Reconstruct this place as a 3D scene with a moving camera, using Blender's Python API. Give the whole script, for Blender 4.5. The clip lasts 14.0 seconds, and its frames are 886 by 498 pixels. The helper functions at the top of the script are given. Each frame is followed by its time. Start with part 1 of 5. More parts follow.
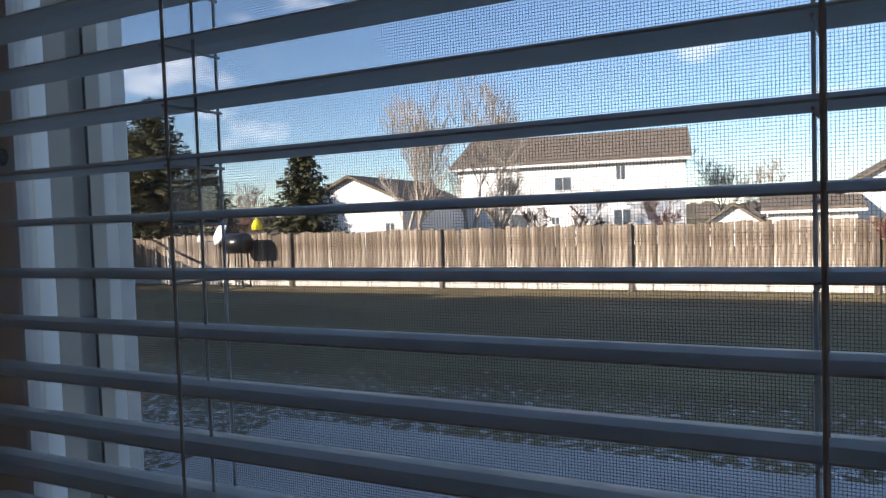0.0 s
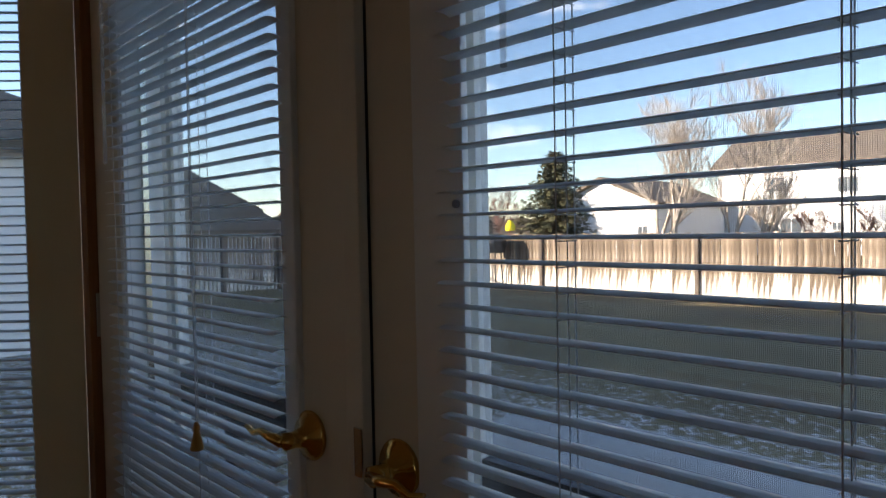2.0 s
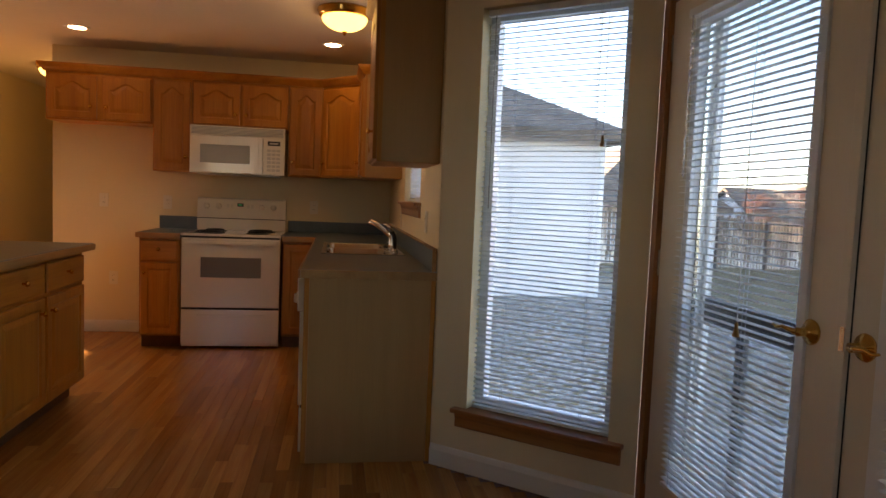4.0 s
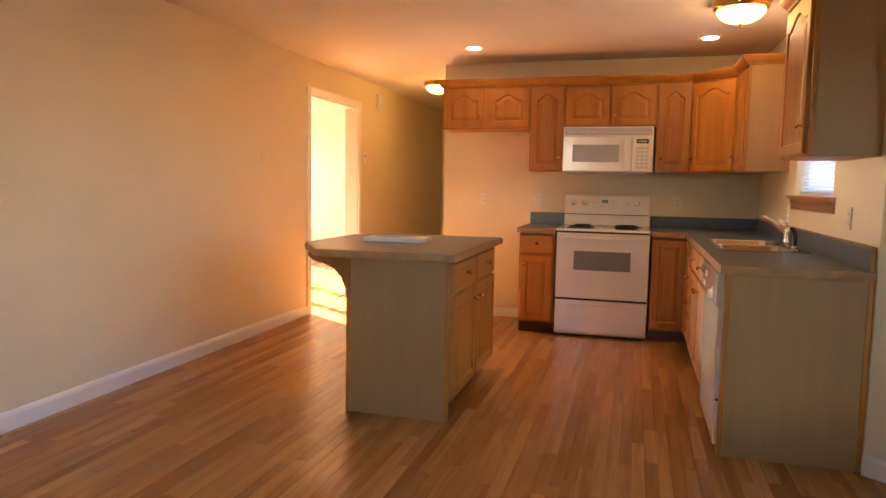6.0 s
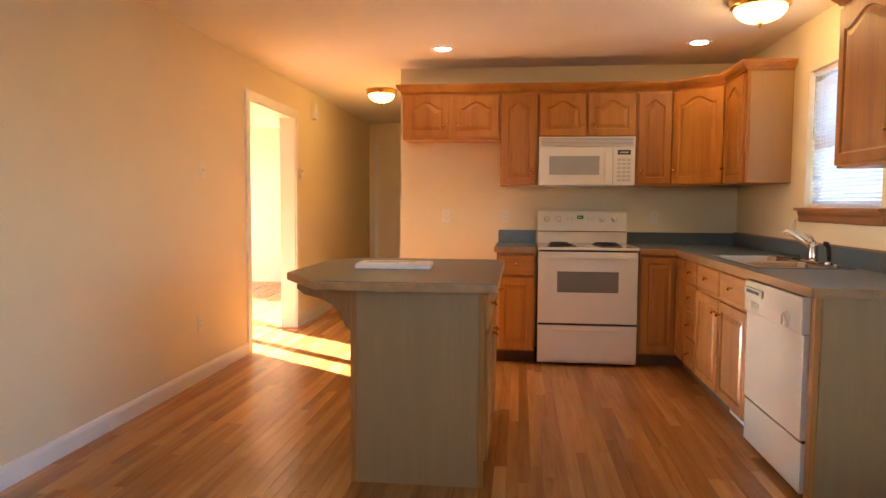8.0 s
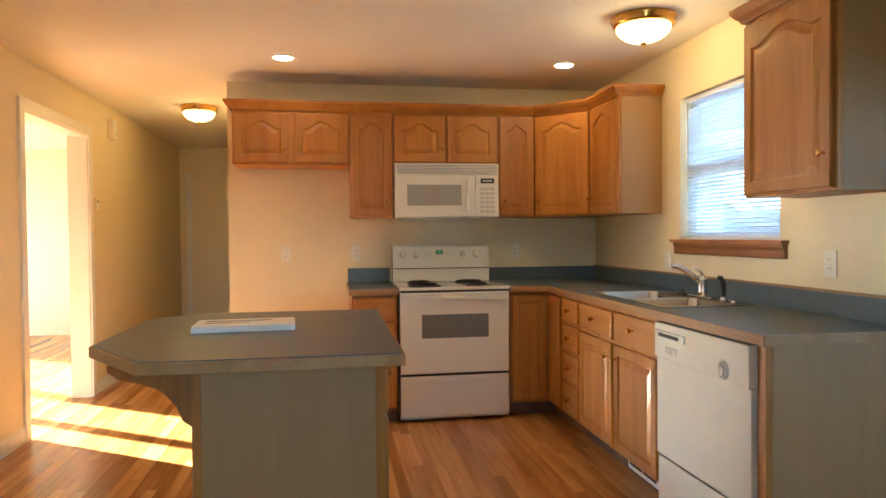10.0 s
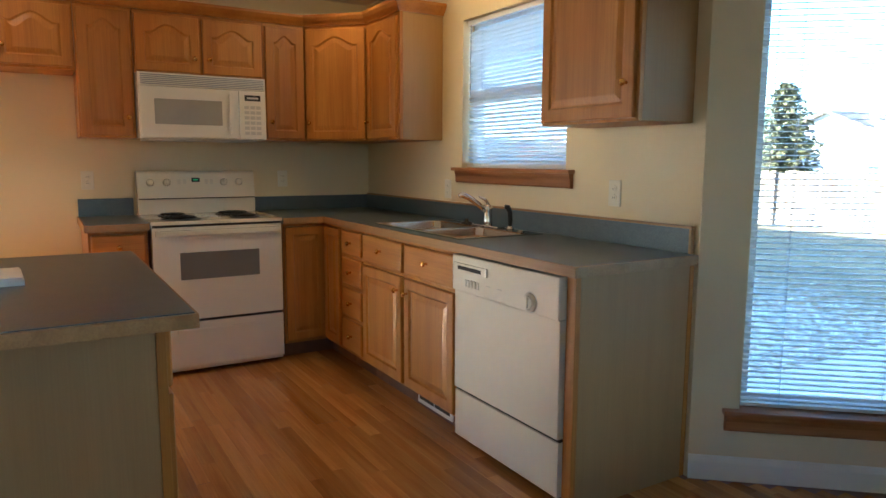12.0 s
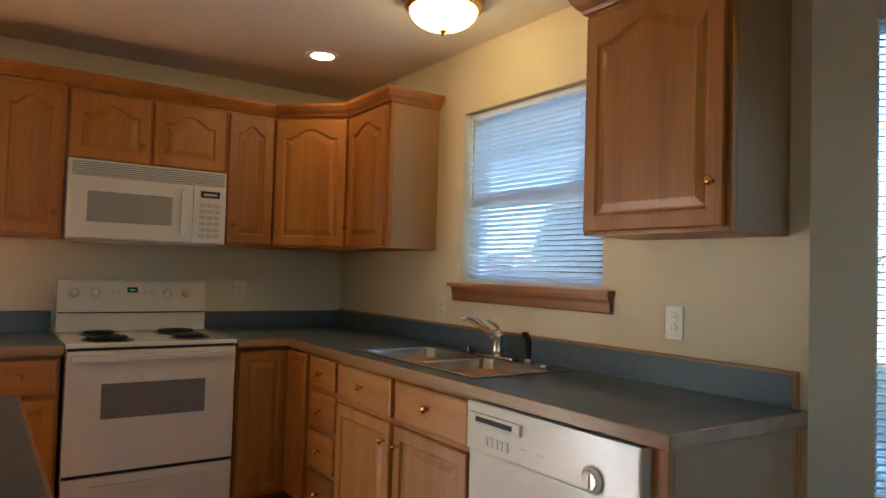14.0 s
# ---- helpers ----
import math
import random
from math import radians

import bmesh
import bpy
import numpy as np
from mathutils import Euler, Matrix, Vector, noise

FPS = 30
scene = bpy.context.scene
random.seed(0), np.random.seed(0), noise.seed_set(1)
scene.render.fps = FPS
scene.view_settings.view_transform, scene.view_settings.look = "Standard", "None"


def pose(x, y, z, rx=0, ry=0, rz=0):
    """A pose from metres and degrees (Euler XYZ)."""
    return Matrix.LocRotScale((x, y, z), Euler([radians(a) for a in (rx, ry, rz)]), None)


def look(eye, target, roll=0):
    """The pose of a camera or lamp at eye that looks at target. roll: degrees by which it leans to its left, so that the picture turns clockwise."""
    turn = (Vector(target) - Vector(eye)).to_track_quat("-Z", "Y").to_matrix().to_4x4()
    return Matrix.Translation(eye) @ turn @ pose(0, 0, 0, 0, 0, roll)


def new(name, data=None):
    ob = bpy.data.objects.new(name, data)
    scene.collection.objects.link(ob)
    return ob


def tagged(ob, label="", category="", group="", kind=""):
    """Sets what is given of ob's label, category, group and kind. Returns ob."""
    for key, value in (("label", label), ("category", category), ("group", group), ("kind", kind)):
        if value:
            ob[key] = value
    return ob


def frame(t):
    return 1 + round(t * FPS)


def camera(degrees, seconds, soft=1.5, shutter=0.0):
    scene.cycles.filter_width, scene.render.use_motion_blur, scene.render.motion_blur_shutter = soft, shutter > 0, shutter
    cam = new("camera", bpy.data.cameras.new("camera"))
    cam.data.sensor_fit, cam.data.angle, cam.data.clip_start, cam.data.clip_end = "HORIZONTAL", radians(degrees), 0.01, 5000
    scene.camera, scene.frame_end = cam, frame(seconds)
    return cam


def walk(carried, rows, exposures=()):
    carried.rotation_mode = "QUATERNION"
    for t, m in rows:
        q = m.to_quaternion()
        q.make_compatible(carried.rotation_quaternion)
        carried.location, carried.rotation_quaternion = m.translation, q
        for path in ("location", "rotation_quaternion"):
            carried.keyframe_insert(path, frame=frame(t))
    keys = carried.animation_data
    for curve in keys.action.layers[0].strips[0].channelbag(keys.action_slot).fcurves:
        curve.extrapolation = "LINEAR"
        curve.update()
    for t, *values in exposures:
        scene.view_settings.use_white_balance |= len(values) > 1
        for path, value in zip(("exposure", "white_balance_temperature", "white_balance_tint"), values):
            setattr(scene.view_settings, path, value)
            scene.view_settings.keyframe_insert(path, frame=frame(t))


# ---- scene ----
P_CAN, P_DOME, P_HALL = 0.07, 0.34, 0.22
EXPO = [(0.0, 1.0, 6900, 18), (1.2, 1.35, 7150, 18), (2.2, 1.8, 7400, 18), (3.2, 2.72, 8000, 21), (4.2, 3.25, 8500, 25), (6.3, 4.62, 7500, 28), (7.7, 4.66, 7050, 23), (9.8, 4.66, 6000, 3), (10.5, 4.56, 5650, 1), (11.2, 4.25, 5650, 0), (12.5, 4.0, 5650, 1), (14.0, 3.7, 5600, 3)]
cam = camera(66.4, 14.0)
PATH = [
    (0, (4.576, 2.20, 1.215), (3.729, 4.01, 1.133), -1.9),
    (0.5, (4.617, 2.19, 1.219), (3.513, 3.856, 1.15), -1.6),
    (1, (4.611, 2.154, 1.22), (3.353, 3.708, 1.154), -1.4),
    (1.5, (4.645, 2.037, 1.221), (3.302, 3.518, 1.175), -0.3),
    (2, (4.718, 1.923, 1.229), (3.283, 3.314, 1.171), -1.1),
    (2.5, (4.908, 1.778, 1.234), (3.204, 2.824, 1.178), 0.2),
    (3, (5.092, 1.57, 1.258), (3.228, 2.287, 1.154), 2.5),
    (3.5, (5.296, 1.363, 1.249), (3.379, 1.928, 1.153), 3.0),
    (4, (5.51, 1.196, 1.259), (3.54, 1.508, 1.113), 2.3),
    (4.2, (5.574, 1.166, 1.271), (3.586, 1.315, 1.109), 1.9),
    (6.3, (5.739, 0.543, 1.27), (3.849, -0.088, 1.098), 1.0),
    (6.5, (5.695, 0.479, 1.27), (3.82, -0.198, 1.109), 1.0),
    (7, (5.543, 0.256, 1.274), (3.614, -0.253, 1.138), 1.9),
    (7.5, (5.388, 0.04, 1.24), (3.425, -0.321, 1.108), 1.3),
    (9.8, (4.601, -0.443, 1.273), (2.621, -0.162, 1.214), -0.7),
    (10, (4.516, -0.445, 1.276), (2.543, -0.119, 1.233), -0.5),
    (10.5, (4.394, -0.476, 1.27), (2.481, 0.105, 1.251), 0.6),
    (11, (4.272, -0.574, 1.262), (2.533, 0.408, 1.153), 1.3),
    (11.5, (4.219, -0.62, 1.248), (2.517, 0.396, 0.985), 0.4),
    (11.7, (4.194, -0.608, 1.243), (2.497, 0.407, 0.938), 0.3),
    (12, (4.12, -0.54, 1.277), (2.42, 0.48, 1.017), 0.3),
    (12.5, (3.955, -0.368, 1.275), (2.255, 0.682, 1.174), 0.3),
    (13, (3.791, -0.342, 1.287), (2.115, 0.75, 1.283), 1.4),
    (13.5, (3.562, -0.337, 1.27), (1.95, 0.843, 1.364), 2.9),
    (14, (3.407, -0.344, 1.287), (1.762, 0.792, 1.355), 1.7),
]
walk(cam, [(t, look(eye, target, roll)) for t, eye, target, roll in PATH], EXPO)

# ---- world and lights ----
SUN_EL = radians(18)
SUN_WAY = Vector((0.55 * math.cos(SUN_EL), 0.835 * math.cos(SUN_EL), -math.sin(SUN_EL)))
world = bpy.data.worlds.new("world")
scene.world = world
world.use_nodes = True
wn = world.node_tree.nodes
wl = world.node_tree.links
sky = wn.new("ShaderNodeTexSky")
sky.sky_type, sky.sun_disc = "NISHITA", False
sky.sun_elevation, sky.sun_rotation = SUN_EL, radians(213)
sky.air_density, sky.dust_density, sky.ozone_density = 0.9, 0.05, 3.4
# thin fair-weather clouds
wtc = wn.new("ShaderNodeTexCoord")
wmap = wn.new("ShaderNodeMapping")
wmap.inputs["Scale"].default_value = (3.0, 3.0, 9.0)
wnoise = wn.new("ShaderNodeTexNoise")
wnoise.inputs["Scale"].default_value, wnoise.inputs["Detail"].default_value = 1.6, 8
wramp = wn.new("ShaderNodeValToRGB")
wramp.color_ramp.elements[0].position, wramp.color_ramp.elements[1].position = 0.61, 0.85
wmix = wn.new("ShaderNodeMixRGB")
wmix.inputs[2].default_value = (9.0, 9.2, 9.6, 1)
wl.new(wtc.outputs["Generated"], wmap.inputs[0])
wl.new(wmap.outputs[0], wnoise.inputs["Vector"])
wl.new(wnoise.outputs[0], wramp.inputs[0])
wl.new(wramp.outputs[0], wmix.inputs[0])
wl.new(sky.outputs[0], wmix.inputs[1])
wl.new(wmix.outputs[0], wn["Background"].inputs[0])
wn["Background"].inputs[1].default_value = 0.12
sun_data = bpy.data.lights.new("sun", "SUN")
sun_data.energy, sun_data.angle, sun_data.color = 5.0, radians(0.5), (1.0, 0.93, 0.82)
sun = new("sun", sun_data)
sun.matrix_world = look((0, 0, 0), SUN_WAY)


def lamp(name, kind, m, power, colour, size=0.1, size_y=None):
    d = bpy.data.lights.new(name, kind)
    d.energy, d.color = power, colour
    if kind == "AREA":
        d.size = size
        if size_y:
            d.shape, d.size_y = "RECTANGLE", size_y
    elif kind == "SPOT":
        d.spot_size, d.spot_blend, d.shadow_soft_size = radians(125), 0.8, size
    else:
        d.shadow_soft_size = size
    ob = new(name, d)
    ob.matrix_world = m
    return ob


WARM = (1.0, 0.66, 0.34)


# ---- materials ----
def material(name, colour, rough=0.5, metal=0.0):
    m = bpy.data.materials.new(name)
    m.use_nodes = True
    b = m.node_tree.nodes["Principled BSDF"]
    b.inputs["Base Color"].default_value = (*colour, 1)
    b.inputs["Roughness"].default_value, b.inputs["Metallic"].default_value = rough, metal
    return m


def nodes_of(m):
    return m.node_tree.nodes, m.node_tree.links, m.node_tree.nodes["Principled BSDF"]


def bump(m, source, strength, distance=0.002):
    n, l, b = nodes_of(m)
    bp = n.new("ShaderNodeBump")
    bp.inputs["Strength"].default_value, bp.inputs["Distance"].default_value = strength, distance
    l.new(source, bp.inputs["Height"])
    l.new(bp.outputs[0], b.inputs["Normal"])


def noise_node(m, scale, detail=4, stretch=(1, 1, 1), rough=0.5, coord="Object"):
    n, l, b = nodes_of(m)
    tc, mp, nz = n.new("ShaderNodeTexCoord"), n.new("ShaderNodeMapping"), n.new("ShaderNodeTexNoise")
    mp.inputs["Scale"].default_value = stretch
    nz.inputs["Scale"].default_value, nz.inputs["Detail"].default_value, nz.inputs["Roughness"].default_value = scale, detail, rough
    l.new(tc.outputs[coord], mp.inputs[0])
    l.new(mp.outputs[0], nz.inputs["Vector"])
    return nz


def ramp(m, source, stops):
    n, l, b = nodes_of(m)
    r = n.new("ShaderNodeValToRGB")
    e = r.color_ramp.elements
    while len(e) < len(stops):
        e.new(0.5)
    for k, (pos, col) in enumerate(stops):
        e[k].position, e[k].color = pos, (*col, 1)
    l.new(source, r.inputs[0])
    return r.outputs[0]


def mixed(m, fac, a, c, mode="MIX"):
    n, l, b = nodes_of(m)
    x = n.new("ShaderNodeMixRGB")
    x.blend_type = mode
    for k, v in ((0, fac), (1, a), (2, c)):
        if isinstance(v, (int, float)):
            x.inputs[k].default_value = v
        elif isinstance(v, tuple):
            x.inputs[k].default_value = (*v, 1)
        else:
            l.new(v, x.inputs[k])
    return x.outputs[0]


def painted(name, colour, rough=0.55, var=0.06, scale=2.0, bumps=0.15, bscale=220):
    m = material(name, colour, rough)
    n, l, b = nodes_of(m)
    big = noise_node(m, scale, 5)
    lo, hi = tuple(v * (1 - var) for v in colour), tuple(min(1, v * (1 + var)) for v in colour)
    l.new(ramp(m, big.outputs[0], [(0.3, lo), (0.7, hi)]), b.inputs["Base Color"])
    fine = noise_node(m, bscale, 3)
    bump(m, fine.outputs[0], bumps, 0.001)
    return m


def wood(name, dark, mid, light, axis="z", rough=0.35, scale=1.0, tint=0.25, pores=0.28):
    """Grain along one axis of the object, coarse cathedral figure and fine pores."""
    m = material(name, mid, rough)
    n, l, b = nodes_of(m)
    st = {"x": (0.7, 9, 9), "y": (9, 0.7, 9), "z": (9, 9, 0.7)}[axis]
    fs = {"x": (3, 160, 160), "y": (160, 3, 160), "z": (160, 160, 3)}[axis]
    info = n.new("ShaderNodeObjectInfo")
    big = noise_node(m, 1.3 * scale, 6, st, 0.6)
    # shift the figure from piece to piece
    add = n.new("ShaderNodeVectorMath")
    add.operation = "ADD"
    mul = n.new("ShaderNodeMath")
    mul.operation = "MULTIPLY"
    mul.inputs[1].default_value = 37.0
    l.new(info.outputs["Random"], mul.inputs[0])
    src = big.inputs["Vector"].links[0].from_socket
    l.new(src, add.inputs[0])
    l.new(mul.outputs[0], add.inputs[1])
    l.new(add.outputs[0], big.inputs["Vector"])
    fine = noise_node(m, 1.0 * scale, 3, fs, 0.6)
    c1 = ramp(m, big.outputs[0], [(0.32, dark), (0.5, mid), (0.68, light)])
    c2 = mixed(m, pores, c1, ramp(m, fine.outputs[0], [(0.35, (0.45, 0.42, 0.4)), (0.6, (1, 1, 1))]), "MULTIPLY")
    tone = ramp(m, info.outputs["Random"], [(0, (1 - tint, 1 - tint * 1.1, 1 - tint * 1.2)), (1, (1, 1, 1))])
    l.new(mixed(m, 1.0, c2, tone, "MULTIPLY"), b.inputs["Base Color"])
    bump(m, fine.outputs[0], 0.12, 0.0008)
    return m


wall_paint = painted("cream_wall_paint", (0.77, 0.655, 0.44), 0.6, 0.03, 1.2, 0.25, 160)
ceiling_paint = painted("ceiling_paint", (0.80, 0.74, 0.63), 0.8, 0.03, 1.5, 0.5, 90)
trim_white = painted("white_trim_paint", (0.80, 0.78, 0.72), 0.4, 0.03, 3, 0.05)
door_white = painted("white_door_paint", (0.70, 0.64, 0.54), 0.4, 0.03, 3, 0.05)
oak = wood("honey_oak", (0.435, 0.155, 0.018), (0.52, 0.203, 0.027), (0.575, 0.248, 0.038), "z", 0.42)
oak_x = wood("honey_oak_lengthwise", (0.435, 0.155, 0.018), (0.52, 0.203, 0.027), (0.575, 0.248, 0.038), "x", 0.42)
oak_jamb = wood("stained_oak_jamb", (0.24, 0.085, 0.024), (0.33, 0.125, 0.036), (0.38, 0.16, 0.055), "z", 0.4)
oak_sill = wood("stained_oak_sill", (0.28, 0.10, 0.028), (0.40, 0.155, 0.045), (0.46, 0.20, 0.07), "x", 0.35)
plank_wood = wood("oak_floor", (0.44, 0.18, 0.046), (0.60, 0.275, 0.076), (0.69, 0.35, 0.108), "x", 0.25, 1.0, 0.44)
panel_ply = wood("washed_grey_panel", (0.368, 0.202, 0.072), (0.388, 0.215, 0.078), (0.402, 0.226, 0.085), "z", 0.45, 1.3, 0.05, 0.10)
cab_inside = painted("cabinet_underside", (0.45, 0.30, 0.16), 0.5, 0.08, 6)
edge_band = wood("pale_edge_band", (0.36, 0.180, 0.060), (0.44, 0.230, 0.080), (0.49, 0.275, 0.105), "x", 0.4)
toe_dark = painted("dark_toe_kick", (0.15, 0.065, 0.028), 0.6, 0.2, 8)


def laminate():
    m = material("speckled_slate_laminate", (0.10, 0.125, 0.13), 0.32)
    n, l, b = nodes_of(m)
    a, c = noise_node(m, 420, 2), noise_node(m, 14, 4)
    c1 = ramp(m, a.outputs[0], [(0.35, (0.066, 0.085, 0.102)), (0.5, (0.092, 0.117, 0.136)), (0.7, (0.135, 0.165, 0.186))])
    c2 = ramp(m, c.outputs[0], [(0.3, (0.85, 0.88, 0.9)), (0.7, (1, 1, 1))])
    l.new(mixed(m, 1.0, c1, c2, "MULTIPLY"), b.inputs["Base Color"])
    return m


counter_mat = laminate()
appliance = painted("bisque_enamel", (0.80, 0.755, 0.66), 0.22, 0.015, 3, 0.03, 60)
for _m, _w, _r in ((appliance, 0.7, 0.10),):
    _n, _l, _b = nodes_of(_m)
    _b.inputs["Coat Weight"].default_value, _b.inputs["Coat Roughness"].default_value = _w, _r
button_grey = painted("pale_button_grey", (0.64, 0.61, 0.54), 0.35, 0.03, 5, 0.0)
appliance_grey = painted("grey_enamel_print", (0.52, 0.50, 0.45), 0.3, 0.03, 5, 0.0)
oven_glass = material("smoked_oven_glass", (0.20, 0.19, 0.172), 0.16)
mesh_glass = painted("grey_mesh_window", (0.36, 0.345, 0.31), 0.25, 0.04, 6, 0.3, 500)
black_gloss = material("black_plastic", (0.015, 0.015, 0.017), 0.3)
coil_mat = material("black_burner_coil", (0.02, 0.02, 0.02), 0.45, 0.6)
gap_dark = material("dark_gap", (0.02, 0.018, 0.016), 0.7)
steel = material("brushed_steel", (0.55, 0.54, 0.51), 0.22, 1.0)
_nz = noise_node(steel, 1, 3, (4, 220, 220))
bump(steel, _nz.outputs[0], 0.06, 0.0005)
chrome = material("chrome", (0.75, 0.75, 0.76), 0.08, 1.0)
brass = material("polished_brass", (0.72, 0.42, 0.12), 0.16, 1.0)
plate_mat = painted("ivory_plastic", (0.78, 0.73, 0.62), 0.35, 0.02)
vinyl = painted("white_vinyl", (0.80, 0.81, 0.82), 0.35, 0.03, 8, 0.03)
slat_mat = painted("white_blind_slat", (0.76, 0.765, 0.765), 0.35, 0.03, 8, 0.02)
_n, _l, _b = nodes_of(slat_mat)
_t, _x = _n.new("ShaderNodeBsdfTranslucent"), _n.new("ShaderNodeMixShader")
_t.inputs[0].default_value, _x.inputs[0].default_value = (0.84, 0.86, 0.84, 1), 0.36
_l.new(_b.outputs[0], _x.inputs[1])
_l.new(_t.outputs[0], _x.inputs[2])
_l.new(_x.outputs[0], _n["Material Output"].inputs[0])
cord_mat = material("white_cord", (0.62, 0.63, 0.66), 0.8)
rubber = material("dark_screen_frame", (0.06, 0.06, 0.068), 0.5)
paper = painted("white_paper", (0.80, 0.80, 0.80), 0.5, 0.02)
grey_ink = material("grey_ink", (0.25, 0.26, 0.28), 0.6)


def glass_material():
    m = bpy.data.materials.new("window_glass")
    m.use_nodes = True
    n, l = m.node_tree.nodes, m.node_tree.links
    n.remove(n["Principled BSDF"])
    tr, gl, mx = n.new("ShaderNodeBsdfTransparent"), n.new("ShaderNodeBsdfGlossy"), n.new("ShaderNodeMixShader")
    lw, pw, ml = n.new("ShaderNodeLayerWeight"), n.new("ShaderNodeMath"), n.new("ShaderNodeMath")
    lw.inputs[0].default_value = 0.5
    pw.operation, ml.operation = "POWER", "MULTIPLY_ADD"
    pw.inputs[1].default_value, ml.inputs[1].default_value, ml.inputs[2].default_value = 5.0, 0.8, 0.03
    tr.inputs[0].default_value = (0.96, 0.975, 0.97, 1)
    gl.inputs["Roughness"].default_value = 0.02
    l.new(lw.outputs["Facing"], pw.inputs[0])
    l.new(pw.outputs[0], ml.inputs[0])
    l.new(ml.outputs[0], mx.inputs[0])
    l.new(tr.outputs[0], mx.inputs[1])
    l.new(gl.outputs[0], mx.inputs[2])
    l.new(mx.outputs[0], n["Material Output"].inputs[0])
    return m


glass = glass_material()


def screen_material():
    """Woven insect screen: threads 1.6 mm apart with open holes."""
    m = bpy.data.materials.new("insect_screen")
    m.use_nodes = True
    n, l = m.node_tree.nodes, m.node_tree.links
    b = n["Principled BSDF"]
    b.inputs["Base Color"].default_value = (0.10, 0.10, 0.105, 1)
    b.inputs["Roughness"].default_value = 0.6
    tc, sp = n.new("ShaderNodeTexCoord"), n.new("ShaderNodeSeparateXYZ")
    l.new(tc.outputs["Object"], sp.inputs[0])
    ups = []
    for axis in ("X", "Z"):
        q = n.new("ShaderNodeMath")
        q.operation = "MULTIPLY"
        q.inputs[1].default_value = 1 / 0.0018
        f = n.new("ShaderNodeMath")
        f.operation = "FRACT"
        g = n.new("ShaderNodeMath")
        g.operation = "LESS_THAN"
        g.inputs[1].default_value = 0.11
        l.new(sp.outputs[axis], q.inputs[0])
        l.new(q.outputs[0], f.inputs[0])
        l.new(f.outputs[0], g.inputs[0])
        ups.append(g)
    mxm = n.new("ShaderNodeMath")
    mxm.operation = "MAXIMUM"
    l.new(ups[0].outputs[0], mxm.inputs[0])
    l.new(ups[1].outputs[0], mxm.inputs[1])
    tr, mx = n.new("ShaderNodeBsdfTransparent"), n.new("ShaderNodeMixShader")
    l.new(mxm.outputs[0], mx.inputs[0])
    l.new(tr.outputs[0], mx.inputs[1])
    l.new(b.outputs[0], mx.inputs[2])
    l.new(mx.outputs[0], n["Material Output"].inputs[0])
    return m


screen_mat = screen_material()


def clear_plastic():
    m = material("clear_plastic", (0.8, 0.82, 0.84), 0.15)
    n, l, b = nodes_of(m)
    tr, mx = n.new("ShaderNodeBsdfTransparent"), n.new("ShaderNodeMixShader")
    mx.inputs[0].default_value = 0.3
    l.new(tr.outputs[0], mx.inputs[1])
    l.new(b.outputs[0], mx.inputs[2])
    l.new(mx.outputs[0], n["Material Output"].inputs[0])
    return m


wand_mat = clear_plastic()


def glowing(name, colour, strength):
    m = material(name, colour, 0.4)
    n, l, b = nodes_of(m)
    b.inputs["Emission Color"].default_value = (*colour, 1)
    b.inputs["Emission Strength"].default_value = strength
    return m


bulb_glow = glowing("lit_bulb", (1.0, 0.72, 0.48), 3.0)
dome_glow = glowing("lit_frosted_dome", (1.0, 0.66, 0.16), 0.55)

# outdoors
concrete = painted("patio_concrete", (0.44, 0.43, 0.41), 0.85, 0.12, 1.5, 0.3, 60)
siding_mat = painted("white_siding", (0.80, 0.80, 0.80), 0.6, 0.04, 0.6)
shingle = painted("brown_shingle", (0.17, 0.135, 0.105), 0.9, 0.35, 3, 0.6, 12)
pane_dark = material("far_window_pane", (0.10, 0.12, 0.14), 0.1)
bark = painted("bark", (0.14, 0.11, 0.09), 0.9, 0.3, 6)
birch_bark = painted("pale_bark", (0.42, 0.36, 0.31), 0.9, 0.25, 6)
needles = painted("conifer_needles", (0.11, 0.108, 0.052), 0.8, 0.5, 2)
red_twig = painted("reddish_twigs", (0.20, 0.10, 0.075), 0.9, 0.3, 4)
yellow_mat = material("yellow_plastic", (0.85, 0.70, 0.03), 0.4)


